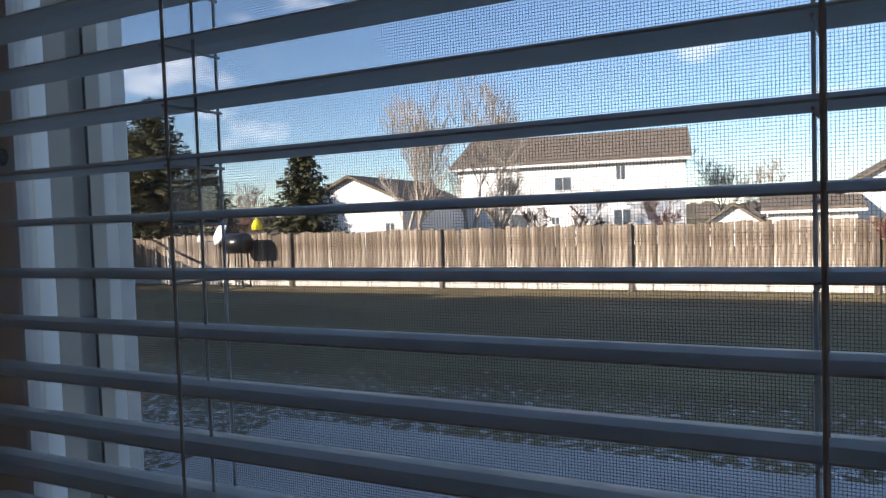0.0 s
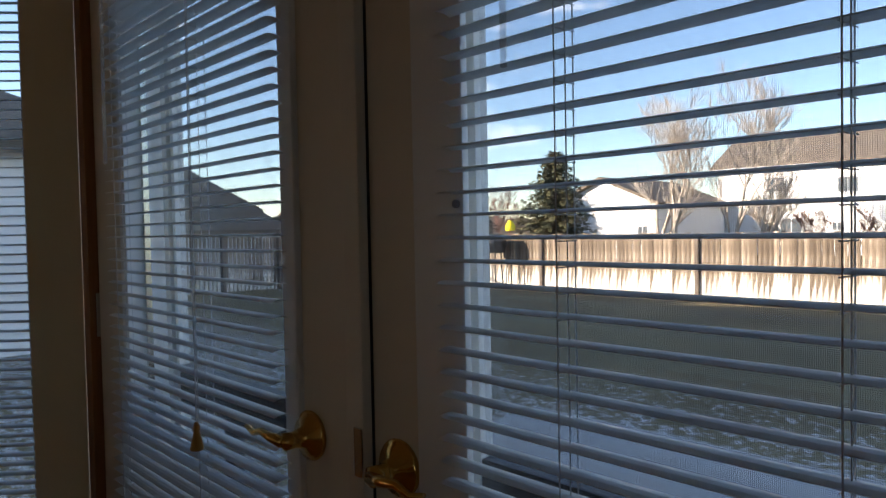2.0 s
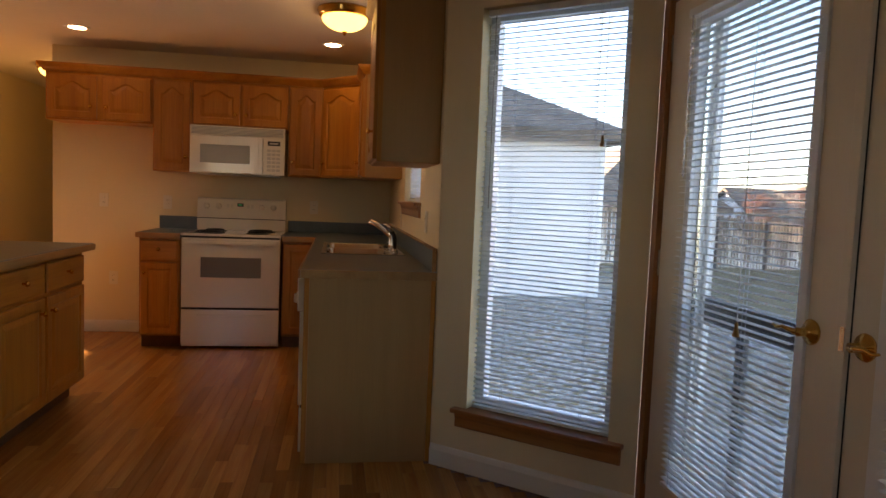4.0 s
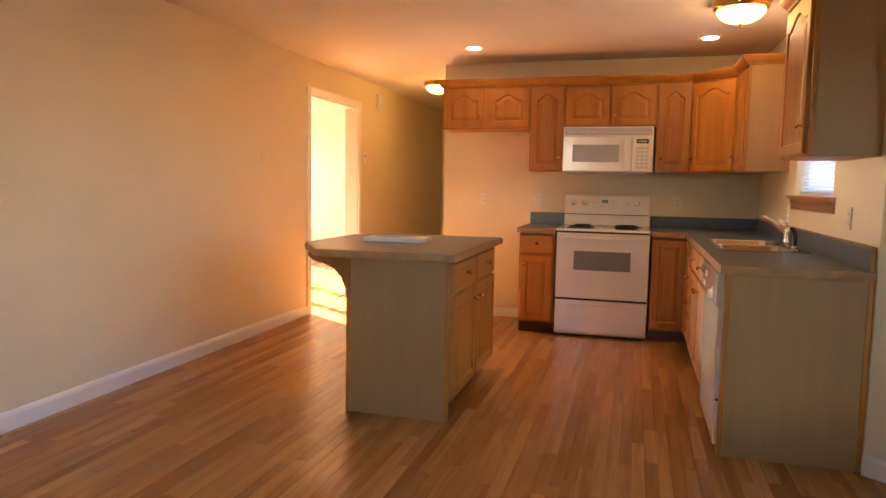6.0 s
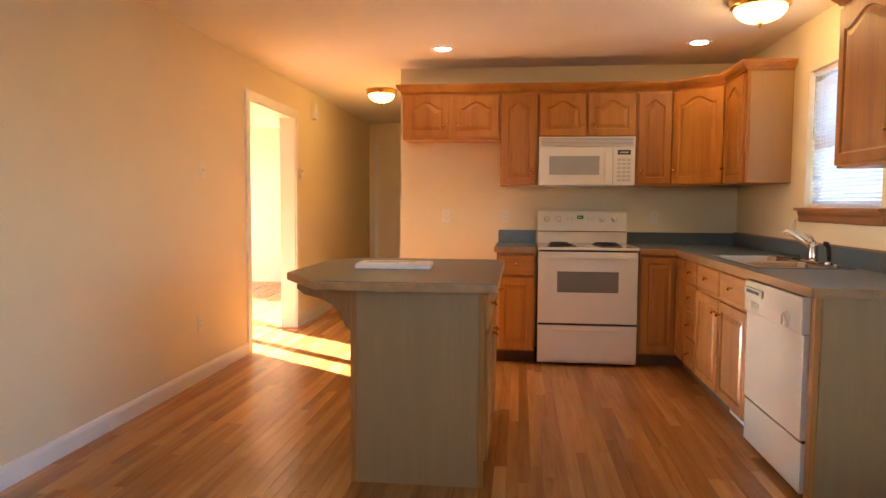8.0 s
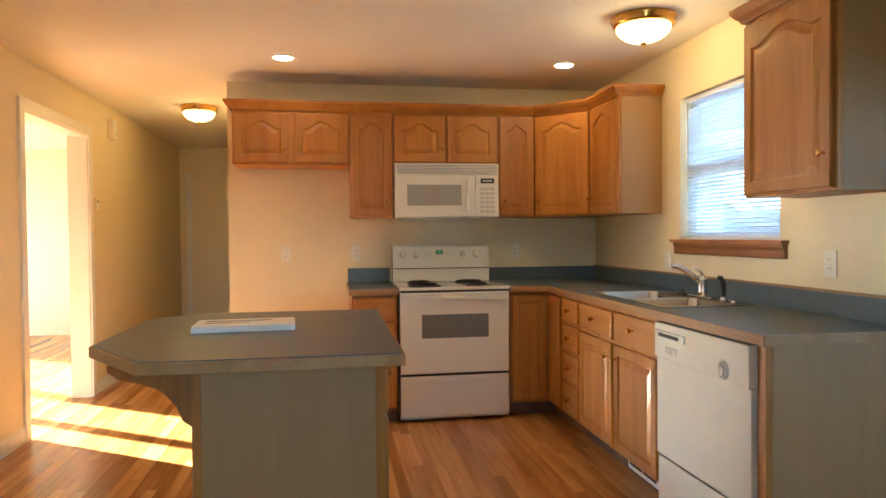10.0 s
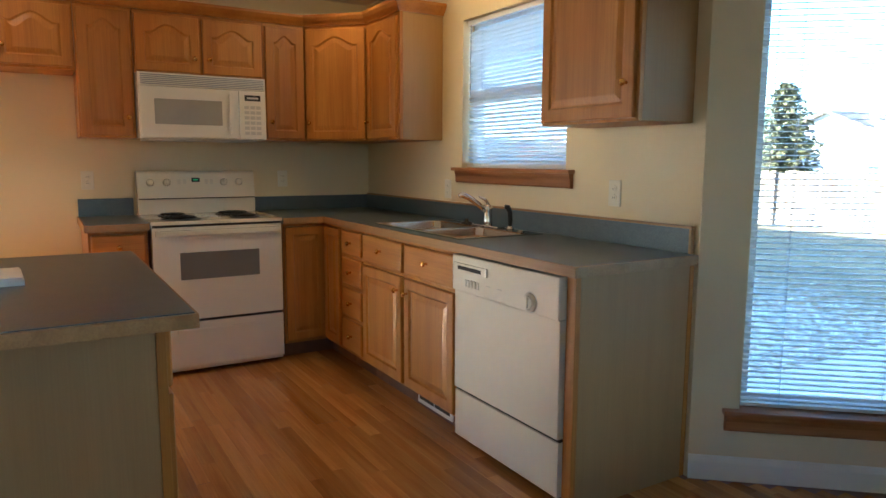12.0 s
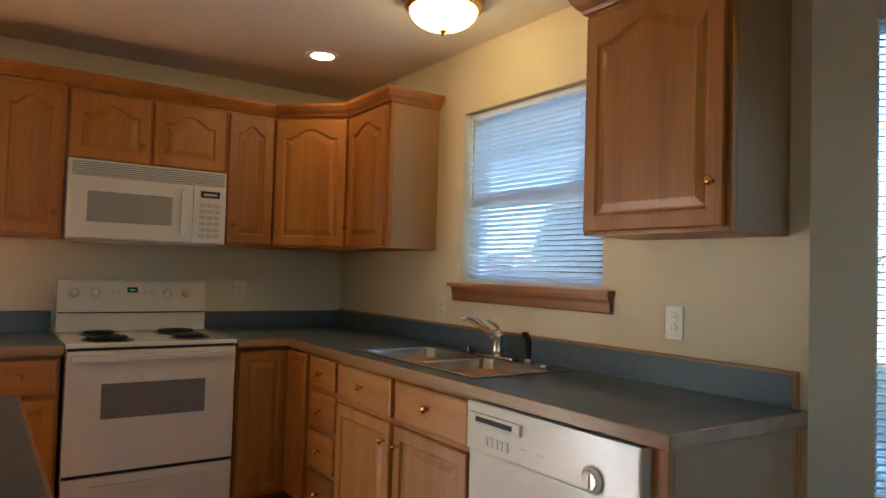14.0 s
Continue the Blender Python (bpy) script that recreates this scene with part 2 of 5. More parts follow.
def ground_material():
    m = material("winter_lawn", (0.12, 0.10, 0.05), 0.95)
    n, l, b = nodes_of(m)
    big, mid, fine = noise_node(m, 0.35, 5), noise_node(m, 13, 8, rough=0.65), noise_node(m, 60, 4)
    c1 = ramp(m, big.outputs[0], [(0.35, (0.150, 0.118, 0.058)), (0.65, (0.235, 0.185, 0.092))])
    c2 = mixed(m, 0.7, c1, ramp(m, fine.outputs[0], [(0.3, (0.45, 0.45, 0.4)), (0.7, (1.25, 1.2, 1.1))]), "MULTIPLY")
    # old snow lies in a broken band near the patio
    tc, sp = n.new("ShaderNodeTexCoord"), n.new("ShaderNodeSeparateXYZ")
    l.new(tc.outputs["Object"], sp.inputs[0])
    band = n.new("ShaderNodeMapRange")
    band.inputs["From Min"].default_value, band.inputs["From Max"].default_value = 10.5, 5.8
    l.new(sp.outputs["Y"], band.inputs["Value"])
    westr = n.new("ShaderNodeMapRange")
    westr.inputs["From Min"].default_value, westr.inputs["From Max"].default_value = -9.0, -1.0
    westr.inputs["To Min"].default_value, westr.inputs["To Max"].default_value = 0.10, 0.0
    l.new(sp.outputs["X"], westr.inputs["Value"])
    sub = n.new("ShaderNodeMath")
    sub.operation = "MULTIPLY_ADD"
    sub.inputs[1].default_value = 0.24
    l.new(band.outputs[0], sub.inputs[0])
    l.new(mid.outputs[0], sub.inputs[2])
    snowf = ramp(m, sub.outputs[0], [(0.70, (0, 0, 0)), (0.79, (1, 1, 1))])
    brk = ramp(m, fine.outputs[0], [(0.40, (0.1, 0.1, 0.1)), (0.6, (1, 1, 1))])
    fac = mixed(m, 1.0, snowf, brk, "MULTIPLY")
    l.new(mixed(m, fac, c2, (0.80, 0.83, 0.88)), b.inputs["Base Color"])
    bump(m, fine.outputs[0], 0.6, 0.03)
    return m


lawn = ground_material()


def fence_material():
    m = material("weathered_fence_board", (0.30, 0.23, 0.17), 0.9)
    n, l, b = nodes_of(m)
    info = n.new("ShaderNodeObjectInfo")
    a = noise_node(m, 1.0, 5, (14, 14, 1.2), coord="Object")
    c1 = ramp(m, a.outputs[0], [(0.3, (0.12, 0.088, 0.066)), (0.5, (0.27, 0.222, 0.175)), (0.72, (0.64, 0.59, 0.53))])
    tone = ramp(m, info.outputs["Random"], [(0, (0.55, 0.5, 0.46)), (0.5, (0.9, 0.85, 0.8)), (1, (1.35, 1.3, 1.25))])
    c2 = mixed(m, 1.0, c1, tone, "MULTIPLY")
    # frost-bleached and flaking foot of the boards
    tc, sp = n.new("ShaderNodeTexCoord"), n.new("ShaderNodeSeparateXYZ")
    l.new(tc.outputs["Object"], sp.inputs[0])
    add = n.new("ShaderNodeMath")
    add.operation = "MULTIPLY_ADD"
    add.inputs[1].default_value = -0.42
    l.new(sp.outputs["Z"], add.inputs[0])
    l.new(a.outputs[0], add.inputs[2])
    per = n.new("ShaderNodeMath")
    per.operation = "MULTIPLY_ADD"
    per.inputs[1].default_value = 0.24
    l.new(info.outputs["Random"], per.inputs[0])
    l.new(add.outputs[0], per.inputs[2])
    f = ramp(m, per.outputs[0], [(0.38, (0, 0, 0)), (0.55, (1, 1, 1))])
    l.new(mixed(m, f, c2, (0.74, 0.70, 0.63)), b.inputs["Base Color"])
    return m


fence_mat = fence_material()


# ---- mesh helpers ----
def mesh_of(name, bm, mat, smooth=False):
    bmesh.ops.recalc_face_normals(bm, faces=bm.faces)
    me = bpy.data.meshes.new(name)
    bm.to_mesh(me)
    bm.free()
    if smooth:
        for p in me.polygons:
            p.use_smooth = True
    if mat:
        me.materials.append(mat)
    return me


def part(name, bm, mat, parent=None, label="", smooth=False):
    ob = new(name, mesh_of(name, bm, mat, smooth))
    if parent:
        ob.parent = parent
    if label:
        ob["label"] = label
    return ob


def put_mesh(name, me, parent=None, m=None):
    ob = new(name, me)
    ob.parent = parent
    if m is not None:
        ob.matrix_basis = m
    return ob


def thing(name, label, category, m=None, group="", kind=""):
    ob = new(name)
    ob.empty_display_size = 0.1
    if m is not None:
        ob.matrix_basis = m
    return tagged(ob, label, category, group, kind)


def box(x0, x1, y0, y1, z0, z1, bevel=0.0, bm=None):
    """A box between the given planes, with eased edges."""
    own = bmesh.new()
    v = [own.verts.new((x, y, z)) for z in (z0, z1) for y in (y0, y1) for x in (x0, x1)]
    for f in ((0, 2, 3, 1), (4, 5, 7, 6), (0, 1, 5, 4), (2, 6, 7, 3), (0, 4, 6, 2), (1, 3, 7, 5)):
        own.faces.new([v[k] for k in f])
    if bevel:
        bmesh.ops.bevel(own, geom=list(own.edges), offset=bevel, segments=2, affect="EDGES", profile=0.7)
    if bm is None:
        return own
    tmp = bpy.data.meshes.new("tmp")
    own.to_mesh(tmp)
    own.free()
    bm.from_mesh(tmp)
    bpy.data.meshes.remove(tmp)
    return bm


def boxes(*rows, bevel=0.0):
    bm = bmesh.new()
    for r in rows:
        box(*r, bevel=bevel, bm=bm)
    return bm


def lathe(profile, segs=24, axis="z", bm=None, at=(0, 0, 0)):
    """Turns (radius, height) pairs round an axis."""
    bm = bm or bmesh.new()
    rings = []
    for r, h in profile:
        ring = []
        for k in range(segs):
            a = 2 * math.pi * k / segs
            c, s = r * math.cos(a), r * math.sin(a)
            p = {"z": (c, s, h), "y": (c, h, s), "x": (h, c, s)}[axis]
            ring.append(bm.verts.new((p[0] + at[0], p[1] + at[1], p[2] + at[2])))
        rings.append(ring)
    for a, b in zip(rings, rings[1:]):
        for k in range(segs):
            bm.faces.new((a[k], a[(k + 1) % segs], b[(k + 1) % segs], b[k]))
    bm.faces.new(rings[0])
    bm.faces.new(rings[-1])
    return bm


def tube(points, radius, segs=8, bm=None):
    """A round bar along points; radius may be one value or one for each point."""
    bm = bm or bmesh.new()
    pts = [Vector(p) for p in points]
    radii = radius if isinstance(radius, (list, tuple)) else [radius] * len(pts)
    rings = []
    side = None
    for k, p in enumerate(pts):
        d = (pts[min(k + 1, len(pts) - 1)] - pts[max(k - 1, 0)]).normalized()
        ref = side if side is not None else (Vector((0, 0, 1)) if abs(d.z) < 0.9 else Vector((1, 0, 0)))
        u = (ref - d * ref.dot(d)).normalized()
        w = d.cross(u)
        side = u
        rings.append([bm.verts.new(p + (u * math.cos(a) + w * math.sin(a)) * radii[k]) for a in (2 * math.pi * j / segs for j in range(segs))])
    for a, b in zip(rings, rings[1:]):
        for k in range(segs):
            bm.faces.new((a[k], a[(k + 1) % segs], b[(k + 1) % segs], b[k]))
    bm.faces.new(rings[0])
    bm.faces.new(rings[-1])
    return bm


def prism(outline, z0, z1, bevel=0.0):
    """An upright prism over an outline in plan."""
    bm = bmesh.new()
    lo = [bm.verts.new((x, y, z0)) for x, y in outline]
    hi = [bm.verts.new((x, y, z1)) for x, y in outline]
    bm.faces.new(lo)
    bm.faces.new(hi)
    k = len(outline)
    for j in range(k):
        bm.faces.new((lo[j], lo[(j + 1) % k], hi[(j + 1) % k], hi[j]))
    bmesh.ops.recalc_face_normals(bm, faces=bm.faces)
    if bevel:
        bmesh.ops.bevel(bm, geom=list(bm.edges), offset=bevel, segments=2, affect="EDGES", profile=0.7)
    return bm


def sweep(profile, path):
    """Sweeps a profile of (outward, up) along a path in plan, mitred; outward is to the right of the path."""
    bm = bmesh.new()
    rows = []
    pts = [Vector(p) for p in path]
    for k, p in enumerate(pts):
        ds = []
        if k > 0:
            ds.append((pts[k] - pts[k - 1]).normalized())
        if k < len(pts) - 1:
            ds.append((pts[k + 1] - pts[k]).normalized())
        ns = [Vector((d.y, -d.x)) for d in ds]
        n = ns[0] if len(ns) == 1 else (ns[0] + ns[1]) / (1 + ns[0].dot(ns[1]))
        rows.append([bm.verts.new((p.x + n.x * o, p.y + n.y * o, z)) for o, z in profile])
    c = len(profile)
    for a, b in zip(rows, rows[1:]):
        for k in range(c):
            bm.faces.new((a[k], a[(k + 1) % c], b[(k + 1) % c], b[k]))
    bm.faces.new(rows[0])
    bm.faces.new(rows[-1])
    return bm


def structure(name, bm, mat, label, category="wall", smooth=False):
    return tagged(part(name, bm, mat, None, "", smooth), label, category, "", "structure")


# ---- the room ----
H = 2.42
KY = 1.67      # kitchen window wall
RX = -0.69     # range wall
LY = -2.35     # long wall
EX = 7.6       # far end of the room
DY = 2.41      # garden door wall
K0, D0 = Vector((2.385, KY)), Vector((3.02, DY))   # slanted bay wall
BAY = (D0 - K0).normalized()
BAY_OUT = Vector((-BAY.y, BAY.x))
T = 0.14

structure("ceiling", prism([(-5.2, -6.2), (EX + T, -6.2), (EX + T, KY + T), (5.86, KY + T), (5.12, DY + T), (2.99, DY + T), (2.28, KY + T), (-5.2, KY + T)], H, H + 0.12), ceiling_paint, "flat painted ceiling with light texture", "ceiling")
structure("subfloor", prism([(-5.2, -6.2), (EX + T, -6.2), (EX + T, KY + T), (5.86, KY + T), (5.12, DY + T), (2.99, DY + T), (2.28, KY + T), (-5.2, KY + T)], -0.25, -0.012), toe_dark, "dark subfloor under the oak strips", "floor")

# range wall and hallway
structure("wall_range", boxes((RX - T, RX, -1.19, KY + T, 0, H)), wall_paint, "cream painted wall behind the range")
structure("wall_hall_side", boxes((-4.6, RX - T, -1.19, -1.19 + T, 0, H)), wall_paint, "cream painted wall along the hallway")
structure("wall_hall_end", boxes((-4.74, -4.6, LY - T, -1.19 + T, 0, H)), wall_paint, "cream painted wall at the end of the hallway")
# long wall with a cased opening
OX0, OX1, OZ = -1.27, -0.12, 2.09
structure("wall_long", boxes((-4.6, OX0, LY - T, LY, 0, H), (OX1, EX, LY - T, LY, 0, H), (OX0, OX1, LY - T, LY, OZ, H)), wall_paint,
          "long cream painted wall with a cased opening")
# kitchen window wall
WX0, WX1, WZ0, WZ1 = 0.655, 1.59, 1.235, 2.09
structure("wall_kitchen", boxes((RX, WX0, KY, KY + T, 0, H), (WX1, 2.385, KY, KY + T, 0, H), (WX0, WX1, KY, KY + T, 0, WZ0 - 0.02), (WX0, WX1, KY, KY + T, WZ1, H)),
          wall_paint, "cream painted wall with the window over the sink")
# out-of-view end wall; its opening is added to let daylight into the room
structure("wall_east", boxes((EX, EX + T, -6.2, -1.2, 0, H), (EX, EX + T, -0.4, KY + T, 0, H), (EX, EX + T, -1.2, -0.4, 0, 0.9), (EX, EX + T, -1.2, -0.4, 2.1, H)), wall_paint,
          "plain cream unseen wall with an opening added for daylight")
structure("wall_bay_east", prism([(5.0, DY), (5.74, KY), (5.86, KY + T), (5.12, DY + T)], 0, H), wall_paint, "slanted cream bay wall")
structure("wall_garden", boxes((5.74, EX, KY, KY + T, 0, H)), wall_paint, "plain cream wall beside the bay")
structure("wall_over_doors", boxes((3.02, 5.0, DY, DY + T, 2.09, H)), wall_paint, "cream wall over the garden doors")


def along(s, off=0.0):
    p = K0 + BAY * s + BAY_OUT * off
    return (p.x, p.y)


BAY_LEN = (D0 - K0).length
BS0, BS1, BZ0, BZ1 = 0.185, 0.855, 0.30, 2.11


def bay_block(s0, s1, z0, z1, o0=0.0, o1=T, bevel=0.0):
    return prism([along(s0, o0), along(s1, o0), along(s1, o1), along(s0, o1)], z0, z1, bevel)


bay_bm = bmesh.new()
for s0, s1, z0, z1 in ((0, BS0, 0, H), (BS1, BAY_LEN, 0, H), (BS0, BS1, 0, BZ0 - 0.02), (BS0, BS1, BZ1, H)):
    tmp = bpy.data.meshes.new("tmp")
    b_ = bay_block(s0, s1, z0, z1)
    b_.to_mesh(tmp)
    b_.free()
    bay_bm.from_mesh(tmp)
    bpy.data.meshes.remove(tmp)
structure("wall_bay", bay_bm, wall_paint, "slanted cream bay wall with a tall window")

# neighbouring sunlit room
# unseen wall; middle openings give the floor's sun patches, outer ones added to brighten
structure("wall_sunroom_south", boxes((-5.2, 2.34, -6.2, -6.0, 0, 0.45), (-5.2, 2.34, -6.2, -6.0, 2.16, H), (-5.2, -4.9, -6.2, -6.0, 0.45, 2.16), (-3.66, -3.50, -6.1, -6.0, 0.45, 2.16),
                                        (-2.955, -2.84, -6.06, -6.0, 0.45, 2.16), (-2.20, -2.02, -6.1, -6.0, 0.45, 2.16), (-1.5, 1.6, -6.2, -6.0, 0.45, 2.16), (1.6, 2.34, -6.2, -6.0, 0.45, 2.16)),
          wall_paint, "unseen cream wall with sun openings, the outer ones added to brighten the next room")
structure("wall_sunroom_west", boxes((-5.2, -5.06, -6.0, LY - T, 0, H)), wall_paint, "cream end wall of the sunny next room")
structure("wall_sunroom_east", boxes((2.2, 2.34, -6.0, LY - T, 0, H)), wall_paint, "cream side wall of the sunny next room")

# unseen upper storey and roof, added to cast the house's shadow on the garden
up = thing("shadow_storey", "unseen upper storey and gable roof added to cast the house shadow", "house", None, "", "structure")
part("wall", boxes((-5.4, 8.4, -6.2, 1.7, H + 0.125, 5.0)), siding_mat, up)
rb = bmesh.new()
rv = [rb.verts.new(p) for p in ((-5.8, -6.7, 4.9), (8.8, -6.7, 4.9), (8.8, 1.95, 4.9), (-5.8, 1.95, 4.9), (-5.8, -2.25, 7.4), (8.8, -2.25, 7.4))]
for f in ((0, 1, 5, 4), (2, 3, 4, 5), (0, 4, 3), (1, 2, 5), (0, 3, 2, 1)):
    rb.faces.new([rv[k] for k in f])
part("roof", rb, shingle, up)

# baseboards
BASE = [(0, 0), (0.014, 0), (0.014, 0.075), (0.010, 0.088), (0.006, 0.096), (0, 0.10)]


def baseboard(path, label="white painted moulded baseboard"):
    return structure("baseboard", sweep(BASE, path), trim_white, label, "baseboard")


baseboard([(EX, LY), (OX1 + 0.071, LY)])
baseboard([(OX0 - 0.071, LY), (-4.6, LY)])
baseboard([(RX, -0.33), (RX, -1.19)][::-1])
baseboard([along(0.0), along(BAY_LEN - 0.004)])
baseboard([(5.74, KY), (EX, KY)])
baseboard([(-5.06, -2.49), (OX0 - 0.07, -2.49)])
baseboard([(2.2, -6.0), (-5.06, -6.0)])

# casing round the opening in the long wall
jamb = thing("door_casing", "white painted casing of the cased opening", "door frame", None, "", "structure")
CW = 0.07
part("left_casing", boxes((OX1, OX1 + CW, LY, LY + 0.018, 0, OZ + CW), bevel=0.004), trim_white, jamb)
part("right_casing", boxes((OX0 - CW, OX0, LY, LY + 0.018, 0, OZ + CW), bevel=0.004), trim_white, jamb)
part("head_casing", boxes((OX0, OX1, LY, LY + 0.018, OZ, OZ + CW), bevel=0.004), trim_white, jamb)
part("left_jamb", boxes((OX1 - 0.016, OX1 - 0.001, LY - T - 0.004, LY + 0.004, 0, OZ - 0.016)), trim_white, jamb)
part("right_jamb", boxes((OX0 + 0.001, OX0 + 0.016, LY - T - 0.004, LY + 0.004, 0, OZ - 0.016)), trim_white, jamb)
part("head_jamb", boxes((OX0 + 0.001, OX1 - 0.001, LY - T - 0.004, LY + 0.004, OZ - 0.016, OZ - 0.001)), trim_white, jamb)

# a closed door at the end of the hallway
hd = thing("hall_door", "closed cream painted door at the hallway end", "door", None, "", "structure")
part("door_leaf", boxes((-4.6, -4.565, -2.2, -1.45, 0.01, 2.03), bevel=0.004), wall_paint, hd)
for y in (-2.27, -1.45):
    part("casing", boxes((-4.6, -4.58, y, y + 0.07, 0, 2.10), bevel=0.003), trim_white, hd)

# ---- lamps ----


def recessed(x, y):
    t = thing("recessed_light", "round white recessed ceiling light, lit", "ceiling light", pose(x, y, H), "recessed lights")
    part("trim_ring", lathe([(0.062, -0.001), (0.062, -0.006), (0.088, -0.006), (0.092, 0.0), (0.085, 0.001)], 28), trim_white, t)
    part("bulb", lathe([(0.060, -0.003), (0.050, -0.008), (0.02, -0.011), (0.001, -0.012)], 24), bulb_glow, t, "glowing bulb", True)
    lamp("recessed_lamp", "SPOT", pose(x, y, H - 0.02), P_CAN, WARM, 0.06)


def flush_light(x, y, r, power):
    t = thing("flush_ceiling_light", "brass flush ceiling light with frosted glass bowl, lit", "ceiling light", pose(x, y, H), "flush lights")
    part("canopy", lathe([(0.02, 0.001), (r, 0.0), (r * 1.02, -0.012), (r * 0.93, -0.03), (r * 0.96, -0.042), (r * 0.86, -0.05), (0.02, -0.048)], 32), brass, t, "polished brass canopy", True)
    prof = [(r * 0.84 * math.cos(a), -0.048 - 0.085 * math.sin(a)) for a in [k * math.pi / 2 / 10 for k in range(10)]] + [(0.004, -0.134)]
    bowl = part("bowl", lathe(prof, 32), dome_glow, t, "glowing frosted glass bowl", True)
    bowl.visible_shadow = False
    part("finial", lathe([(0.012, -0.128), (0.016, -0.138), (0.008, -0.146), (0.010, -0.152), (0.001, -0.160)], 14), brass, t, "brass finial", True)
    lamp("flush_lamp", "POINT", pose(x, y, H - 0.10), power, WARM, 0.09)


for x, y in ((0.09, 1.13), (0.045, -0.735), (1.79, -1.07), (4.3, -1.2)):
    recessed(x, y)
flush_light(1.11, 1.21, 0.17, P_DOME)
flush_light(-1.75, -1.58, 0.16, P_HALL)

# ---- windows, blinds and doors ----
def slat_mesh(width, depth=0.025, camber=0.0028):
    bm = bmesh.new()
    top, bot = [], []
    for k in range(5):
        u = k / 4 * 2 - 1
        z = camber * (1 - u * u)
        top.append([bm.verts.new((x, u * depth / 2, z)) for x in (0, width)])
        bot.append([bm.verts.new((x, u * depth / 2, z - 0.0007)) for x in (0, width)])
    for a, b in zip(top, top[1:]):
        bm.faces.new((a[0], a[1], b[1], b[0]))
    for a, b in zip(bot, bot[1:]):
        bm.faces.new((a[0], b[0], b[1], a[1]))
    for a, b in ((top[0], bot[0]), (top[-1], bot[-1])):
        bm.faces.new((a[0], a[1], b[1], b[0]))
    for k in (0, 1):
        bm.faces.new([r[k] for r in top] + [r[k] for r in bot][::-1])
    return mesh_of("slat", bm, slat_mat)


def blind(name_label, m, width, z0, z1, tilt, pitch=0.0225, wand_len=0.5, cords=(0.17, 0.83), tassel_z=None, tassel_x=0.8, phase=0.0, wand_x=0.045):
    """A horizontal slat blind in its own frame: x along the window, y outward."""
    t = thing("window_blind", name_label, "blind", m, "slatted blinds")
    part("headrail", boxes((0, width, -0.014, 0.014, z1 - 0.028, z1), bevel=0.002), vinyl, t)
    me = slat_mesh(width)
    n = int((z1 - 0.04 - z0 - 0.02) / pitch)
    for k in range(n):
        put_mesh("slat", me, t, pose(random.uniform(-0.001, 0.001), 0, z0 + 0.03 + phase + k * pitch, tilt + random.uniform(-1.2, 1.2)))
    part("bottom_rail", boxes((0, width, -0.012, 0.012, z0, z0 + 0.014), bevel=0.003), vinyl, t)
    for c in cords:
        x = c * width
        ladder = bmesh.new()
        for dx, dy in ((0.0, -0.0135), (0.0015, 0.0), (0.0, 0.0135)):
            tube([(x + dx, dy, z0 + 0.01), (x + dx, dy, z1 - 0.02)], 0.0007, 5, ladder)
        for k in range(n):
            z = z0 + 0.0275 + phase + k * pitch
            tilt_z = 0.0135 * math.sin(radians(tilt))
            tube([(x - 0.002, -0.0135, z - tilt_z), (x + 0.002, 0.0135, z + tilt_z)], 0.0006, 4, ladder)
        part("ladder_cord", ladder, cord_mat, t, "white ladder cord with cross strings")
    if wand_len:
        part("tilt_wand", tube([(wand_x, -0.022, z1 - 0.03), (wand_x + 0.001, -0.024, z1 - 0.03 - wand_len)], 0.0034, 6), wand_mat, t, "clear tilt wand")
    if tassel_z:
        x = tassel_x * width
        part("pull_cord", tube([(x, -0.020, tassel_z + 0.03), (x, -0.018, z1 - 0.02)], 0.0011, 5), cord_mat, t)
        part("tassel", lathe([(0.003, 0.045), (0.006, 0.036), (0.005, 0.03), (0.011, 0.002), (0.010, 0.0)], 10, at=(x, -0.020, tassel_z)), oak, t, "small wooden cord tassel", True)
    return t


def sill(m, width, depth=0.075, apron=0.082):
    t = thing("window_sill", "stained oak window stool with moulded apron", "window sill", m, "oak sills", "structure")
    part("stool", boxes((-0.065, width + 0.065, -0.042, depth, -0.020, 0.0), bevel=0.006), oak_sill, t)
    prof = bmesh.new()
    rows = []
    for y, z in ((0.0, -0.020), (-0.024, -0.020), (-0.022, -0.035), (-0.015, -0.05), (-0.014, -apron), (-0.010, -apron - 0.008), (0.0, -apron - 0.008)):
        rows.append([prof.verts.new((x, y, z)) for x in (-0.05 - (y + 0.02) * 0.3, width + 0.05 + (y + 0.02) * 0.3)])
    c = len(rows)
    for k in range(c):
        a, b = rows[k], rows[(k + 1) % c]
        prof.faces.new((a[0], a[1], b[1], b[0]))
    prof.faces.new([r[0] for r in rows])
    prof.faces.new([r[1] for r in rows])
    part("apron", prof, oak_sill, t)
    return t


